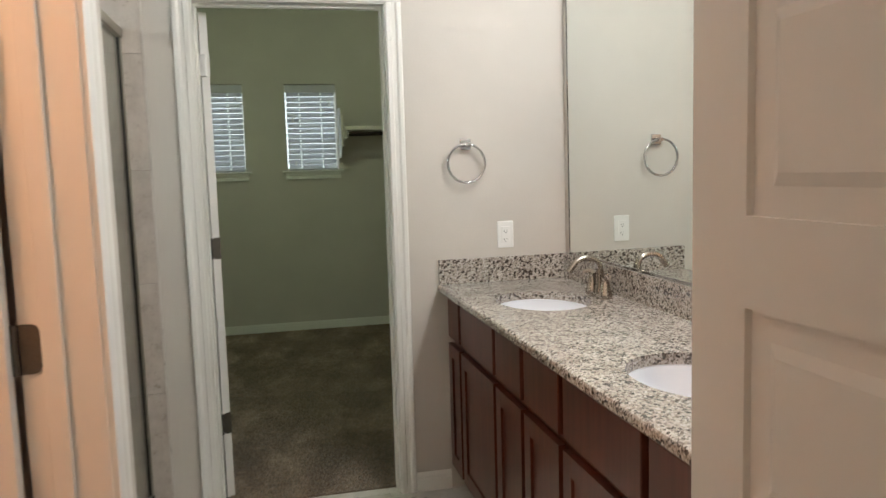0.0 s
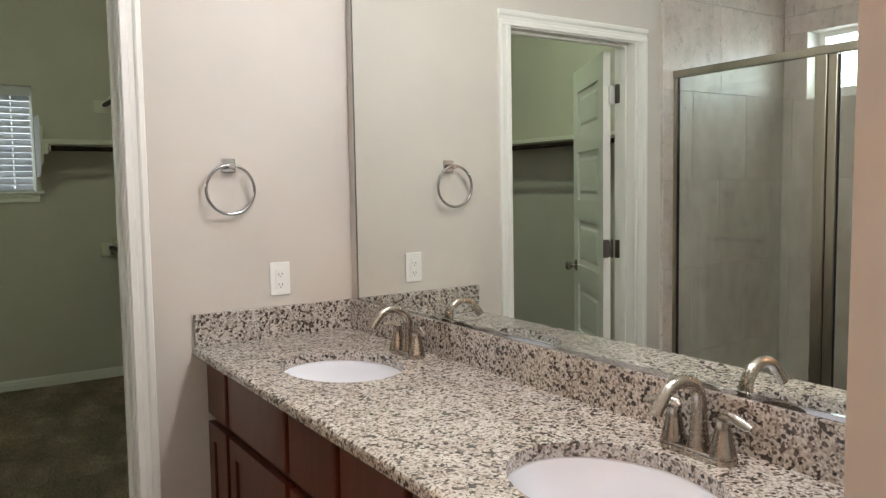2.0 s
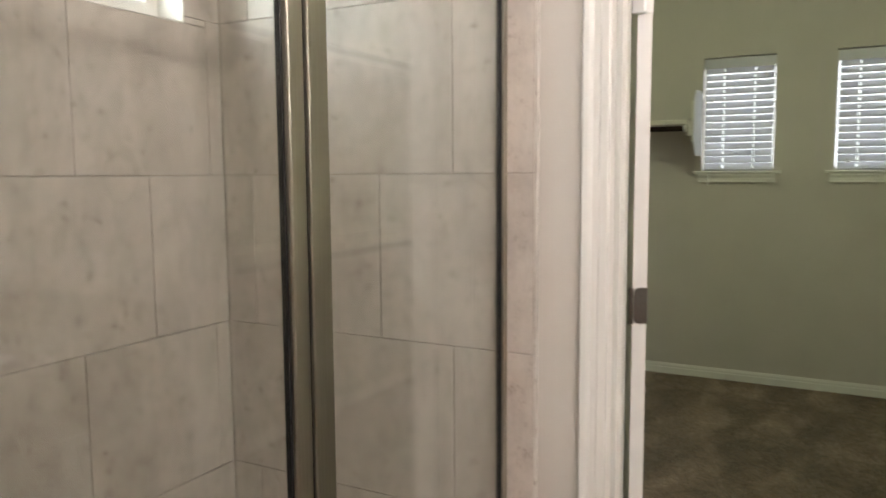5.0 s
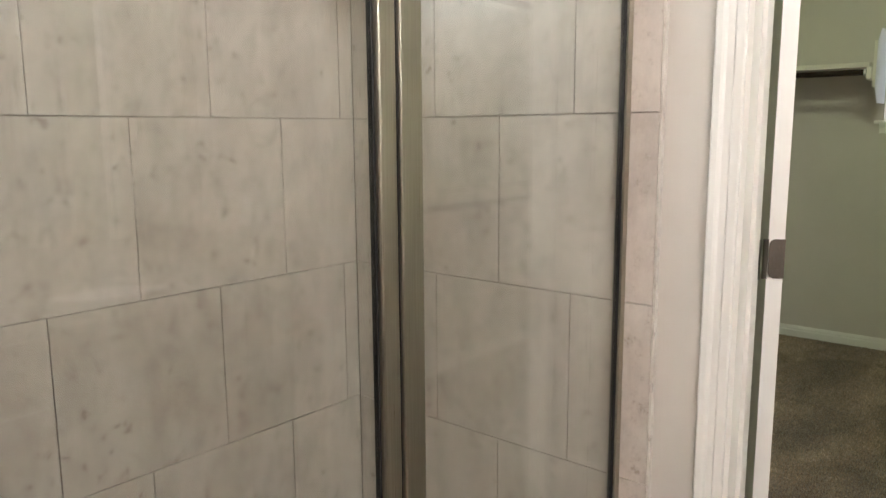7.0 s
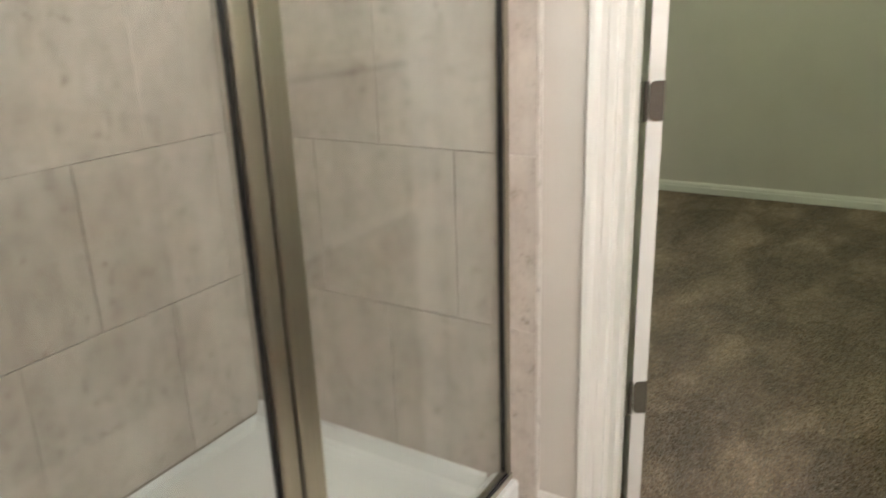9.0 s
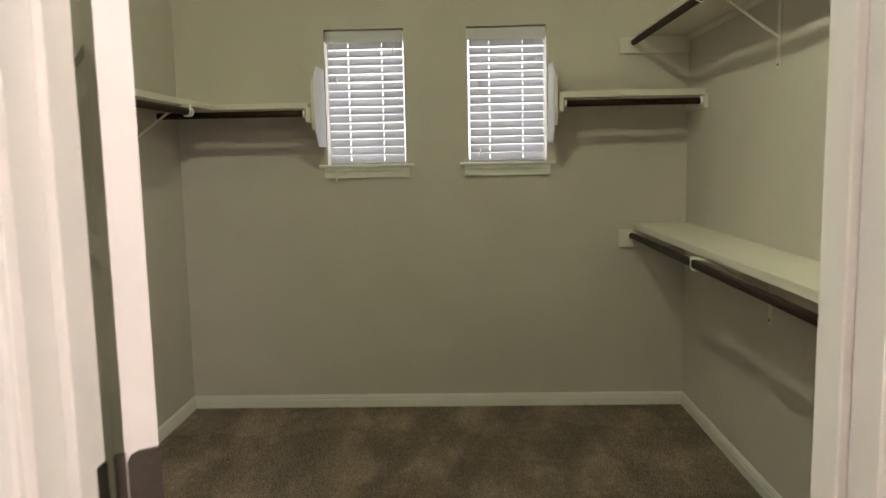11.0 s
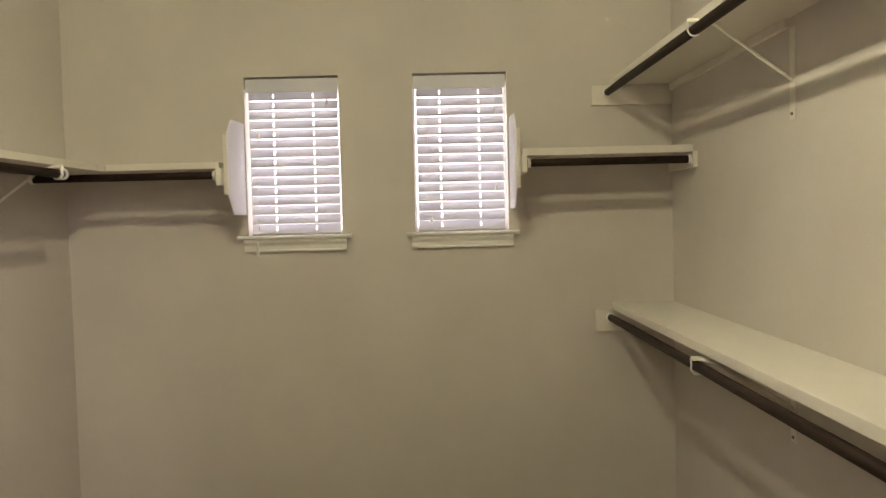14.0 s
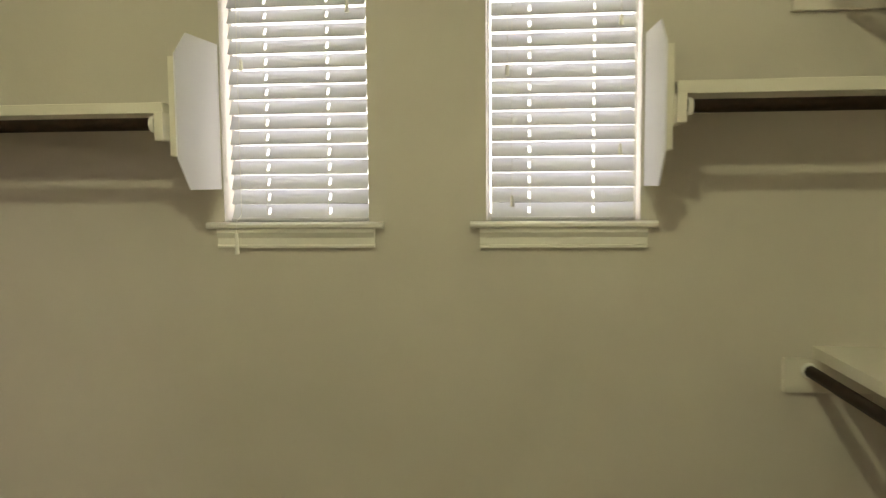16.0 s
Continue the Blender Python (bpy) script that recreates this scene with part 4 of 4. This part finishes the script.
part("wall_seal", boxed(XG - 0.006, XG + 0.006, SY1 - 0.025, SY1 - 0.0205, 0.122, 1.893), SEAL, enc, "black rubber seal")
part("wall_channel", boxed(XG - 0.012, XG + 0.012, SY0, SY0 + 0.022, 0.122, 1.893, 0.001), FRAME, enc)
part("post", boxed(XG - 0.017, XG + 0.017, 2.456, 2.505, 0.122, 1.893, 0.003), FRAME, enc)
part("door_stile", boxed(XG - 0.012, XG + 0.014, 2.414, 2.451, 0.135, 1.889, 0.004), FRAME, enc)
part("post_seal", boxed(XG - 0.010, XG + 0.010, 2.4515, 2.4555, 0.135, 1.889), SEAL, enc)
part("door_seal", boxed(XG - 0.005, XG + 0.005, 2.4095, 2.4135, 0.135, 1.889), SEAL, enc, "black rubber seal")
part("door_stile", boxed(XG - 0.012, XG + 0.012, SY0 + 0.026, SY0 + 0.05, 0.135, 1.889, 0.003), FRAME, enc)
part("door_rail", boxed(XG - 0.010, XG + 0.010, SY0 + 0.05, 2.4095, 0.135, 0.160, 0.003), FRAME, enc)
for nm, a, b in (("fixed_pane", 2.505, SY1 - 0.025), ("door_pane", SY0 + 0.05, 2.4095)):
    p = part(nm, boxed(XG - 0.003, XG + 0.003, a, b, 0.134 if nm == "fixed_pane" else 0.160, 1.893), GLASS, enc, "clear glass pane")
    p.visible_shadow = False
# door pull
bm = bmesh.new()
tube(bm, [(XG + 0.003, 1.853, 1.055), (XG + 0.040, 1.853, 1.055), (XG + 0.048, 1.853, 1.045), (XG + 0.048, 1.853, 0.945), (XG + 0.040, 1.853, 0.935), (XG + 0.003, 1.853, 0.935)], [0.009] * 6, 14)
part("door_handle", bm, NICKEL, enc, "brushed nickel pull handle", True)

# high shower window
sw = thing("window_3", (XS, 2.5, SW[2]), "high white-framed shower window full of bright daylight", "window", kind=S)
fx0, fx1 = XS - 0.125, XS - 0.085
part("window_frame", boxes((fx0, fx1, SW[0], SW[0] + 0.04, SW[2], SW[3]), (fx0, fx1, SW[1] - 0.04, SW[1], SW[2], SW[3]), (fx0, fx1, SW[0] + 0.04, SW[1] - 0.04, SW[2], SW[2] + 0.055), (fx0, fx1, SW[0] + 0.04, SW[1] - 0.04, SW[3] - 0.025, SW[3])), TRIM, sw)
pp = part("pane", boxed(fx0 + 0.018, fx0 + 0.024, SW[0] + 0.04, SW[1] - 0.04, SW[2] + 0.055, SW[3] - 0.025), GLASS, sw)
pp.visible_shadow = False
part("reveal", boxes((XS - 0.085, XS + 0.011, SW[1] - 0.0005, SW[1] + 0.004, SW[2], SW[3]), (XS - 0.085, XS + 0.011, SW[0] + 0.04, SW[1] - 0.001, SW[2] - 0.003, SW[2] + 0.001)), TRIM, sw)
whole("backdrop_shower", boxed(XS - 0.75, XS - 0.74, SW[0] - 0.6, SW[1] + 0.6, SW[2] - 0.6, SW[3] + 3.0), glow("bright_sky_shower", (0.93, 0.97, 1.0), SHOWER_GLOW), "bright overcast daylight outside the shower window", "sky", kind=S)


# ---- tiles, one by one ----
def cut(rect, hole):
    """The parts of a rectangle (a0, a1, z0, z1) that lie outside a hole."""
    a0, a1, z0, z1 = rect
    h0, h1, k0, k1 = hole
    if a1 <= h0 or a0 >= h1 or z1 <= k0 or z0 >= k1:
        return [rect]
    res = []
    if z0 < k0:
        res.append((a0, a1, z0, k0))
    if z1 > k1:
        res.append((a0, a1, k1, z1))
    m0, m1 = max(z0, k0), min(z1, k1)
    if a0 < h0:
        res.append((a0, h0, m0, m1))
    if a1 > h1:
        res.append((h1, a1, m0, m1))
    return res


shared = {}


def tile_mesh(key, dims, material):
    """One bevelled tile, centred, shared by all tiles of its size."""
    key = (key,) + tuple(round(d, 4) for d in dims)
    if key not in shared:
        x, y, z = dims
        bm = bmesh.new()
        box(bm, -x / 2, x / 2, -y / 2, y / 2, -z / 2, z / 2)
        bmesh.ops.bevel(bm, geom=bm.edges[:], offset=0.0008, segments=1, affect="EDGES")
        shared[key] = mesh_of("tile", bm, material)
    return shared[key]


def lay(parent, rects, place, dims, material, key):
    for r in rects:
        a0, a1, z0, z1 = r
        if a1 - a0 < 0.012 or z1 - z0 < 0.012:
            continue
        w, h = a1 - a0 - 0.0022, z1 - z0 - 0.0022
        ob = new("tile", tile_mesh(key, dims(w, h), material))
        ob.parent = parent
        ob.matrix_parent_inverse = parent.matrix_basis.inverted()
        ob.location = place((a0 + a1) / 2, (z0 + z1) / 2)


ROWS_Z = (0.060, 0.533, 0.968, 1.403, 1.838, 2.273, CEIL - 0.002)
STEP = 0.4345


def bond(lo, hi, first, second):
    """Rows of tiles in half bond; first and second: a joint's place in even and odd rows."""
    res = []
    for i, (z0, z1) in enumerate(zip(ROWS_Z, ROWS_Z[1:])):
        j = first if i % 2 == 0 else second
        j -= math.ceil((j - lo) / STEP) * STEP
        a = j
        while a < hi:
            b = a + STEP
            if min(b, hi) > max(a, lo):
                res.append((max(a, lo), min(b, hi), z0, z1))
            a = b
    return res


far = whole("wall_tiling_far", boxed(-1.3945, -0.410, 3.2195, YB - 0.0005, 0.05, CEIL - 0.001), GROUT, "large beige stone-look wall tiles in half bond", "wall tiles", kind=S)
lay(far, bond(-1.384, -0.409, -0.842, -1.059), lambda a, z: (a, 3.2170, z), lambda w, h: (w, 0.009, h), TILE, "far")
back = whole("wall_tiling_back", boxes((XS, XS + 0.0035, 1.79, 3.2190, 0.05, SW[2] - 0.004), (XS, XS + 0.0035, 1.79, SW[0], SW[2] - 0.004, CEIL - 0.001), (XS, XS + 0.0035, SW[1] + 0.005, 3.2190, SW[2] - 0.004, CEIL - 0.001), (XS, XS + 0.0035, SW[0], SW[1] + 0.005, SW[3], CEIL - 0.001)), GROUT, "large beige stone-look wall tiles below a window", "wall tiles", kind=S)
rects = [q for r in bond(1.800, 3.2125, 2.507, 2.290) for q in cut(r, (SW[0], SW[1] + 0.004, SW[2] - 0.003, SW[3]))]
lay(back, rects, lambda a, z: (XS + 0.0060, a, z), lambda w, h: (0.009, w, h), TILE, "back")
near = whole("wall_tiling_near", boxed(-1.3945, -0.420, 1.790, 1.7935, 0.05, CEIL - 0.001), GROUT, "large beige stone-look wall tiles", "wall tiles", kind=S)
lay(near, bond(-1.384, -0.419, -0.842, -1.059), lambda a, z: (a, 1.7960, z), lambda w, h: (w, 0.009, h), TILE, "far")
whole("trim_tile_edge", boxed(-0.4085, -0.4030, 3.2115, YB, 0.0, CEIL - 0.001, 0.001), FLOORT, "thin pale edging strip beside the tiles", "trim", kind=S)
lay(far, [(-0.4605, -0.409, 0.0, 0.060)], lambda a, z: (a, 3.2170, z), lambda w, h: (w, 0.009, h), TILE, "far")

FT = 0.333
spots = []
x = -0.455 - 0.08
while x < 1.40:
    y = 0.235
    while y < CARPET_Y:
        spots.append((max(x, -0.455), min(x + FT, 1.39), y, min(y + FT, CARPET_Y)))
        y += FT
    x += FT
lay(floor, spots, lambda a, b: (a, b, -0.0035), lambda w, h: (w, h, 0.007), FLOORT, "floor")

# ---- carpet pile ----
rng = np.random.default_rng(5)
step = 0.0095
gx, gy = np.meshgrid(np.arange(XL + 0.02, XR - 0.015, step), np.arange(CARPET_Y + 0.008, YF - 0.02, step))
n = gx.size
cx, cy = gx.ravel() + rng.uniform(-0.004, 0.004, n), gy.ravel() + rng.uniform(-0.004, 0.004, n)
hgt = rng.uniform(0.005, 0.011, n)
turn = rng.uniform(0, 2 * math.pi, n)
rad = rng.uniform(0.0042, 0.0062, n)
co = np.zeros((n, 4, 3), dtype=np.float32)
for k in range(3):
    a = turn + k * 2 * math.pi / 3
    co[:, k] = np.stack([cx + rad * np.cos(a), cy + rad * np.sin(a), np.full(n, 0.0065)], 1)
co[:, 3] = np.stack([cx + rng.uniform(-0.004, 0.004, n), cy + rng.uniform(-0.004, 0.004, n), 0.008 + hgt], 1)
base = np.arange(n)[:, None, None] * 4
faces = (base + np.array([[0, 1, 3], [1, 2, 3], [2, 0, 3]])[None]).reshape(-1, 3)
me = bpy.data.meshes.new("carpet_pile")
me.from_pydata(co.reshape(-1, 3).tolist(), [], faces.tolist())
me.materials.append(PILE)
tagged(new("carpet_pile", me), "brown cut pile carpet tufts on the closet floor", "carpet", kind="stuff")
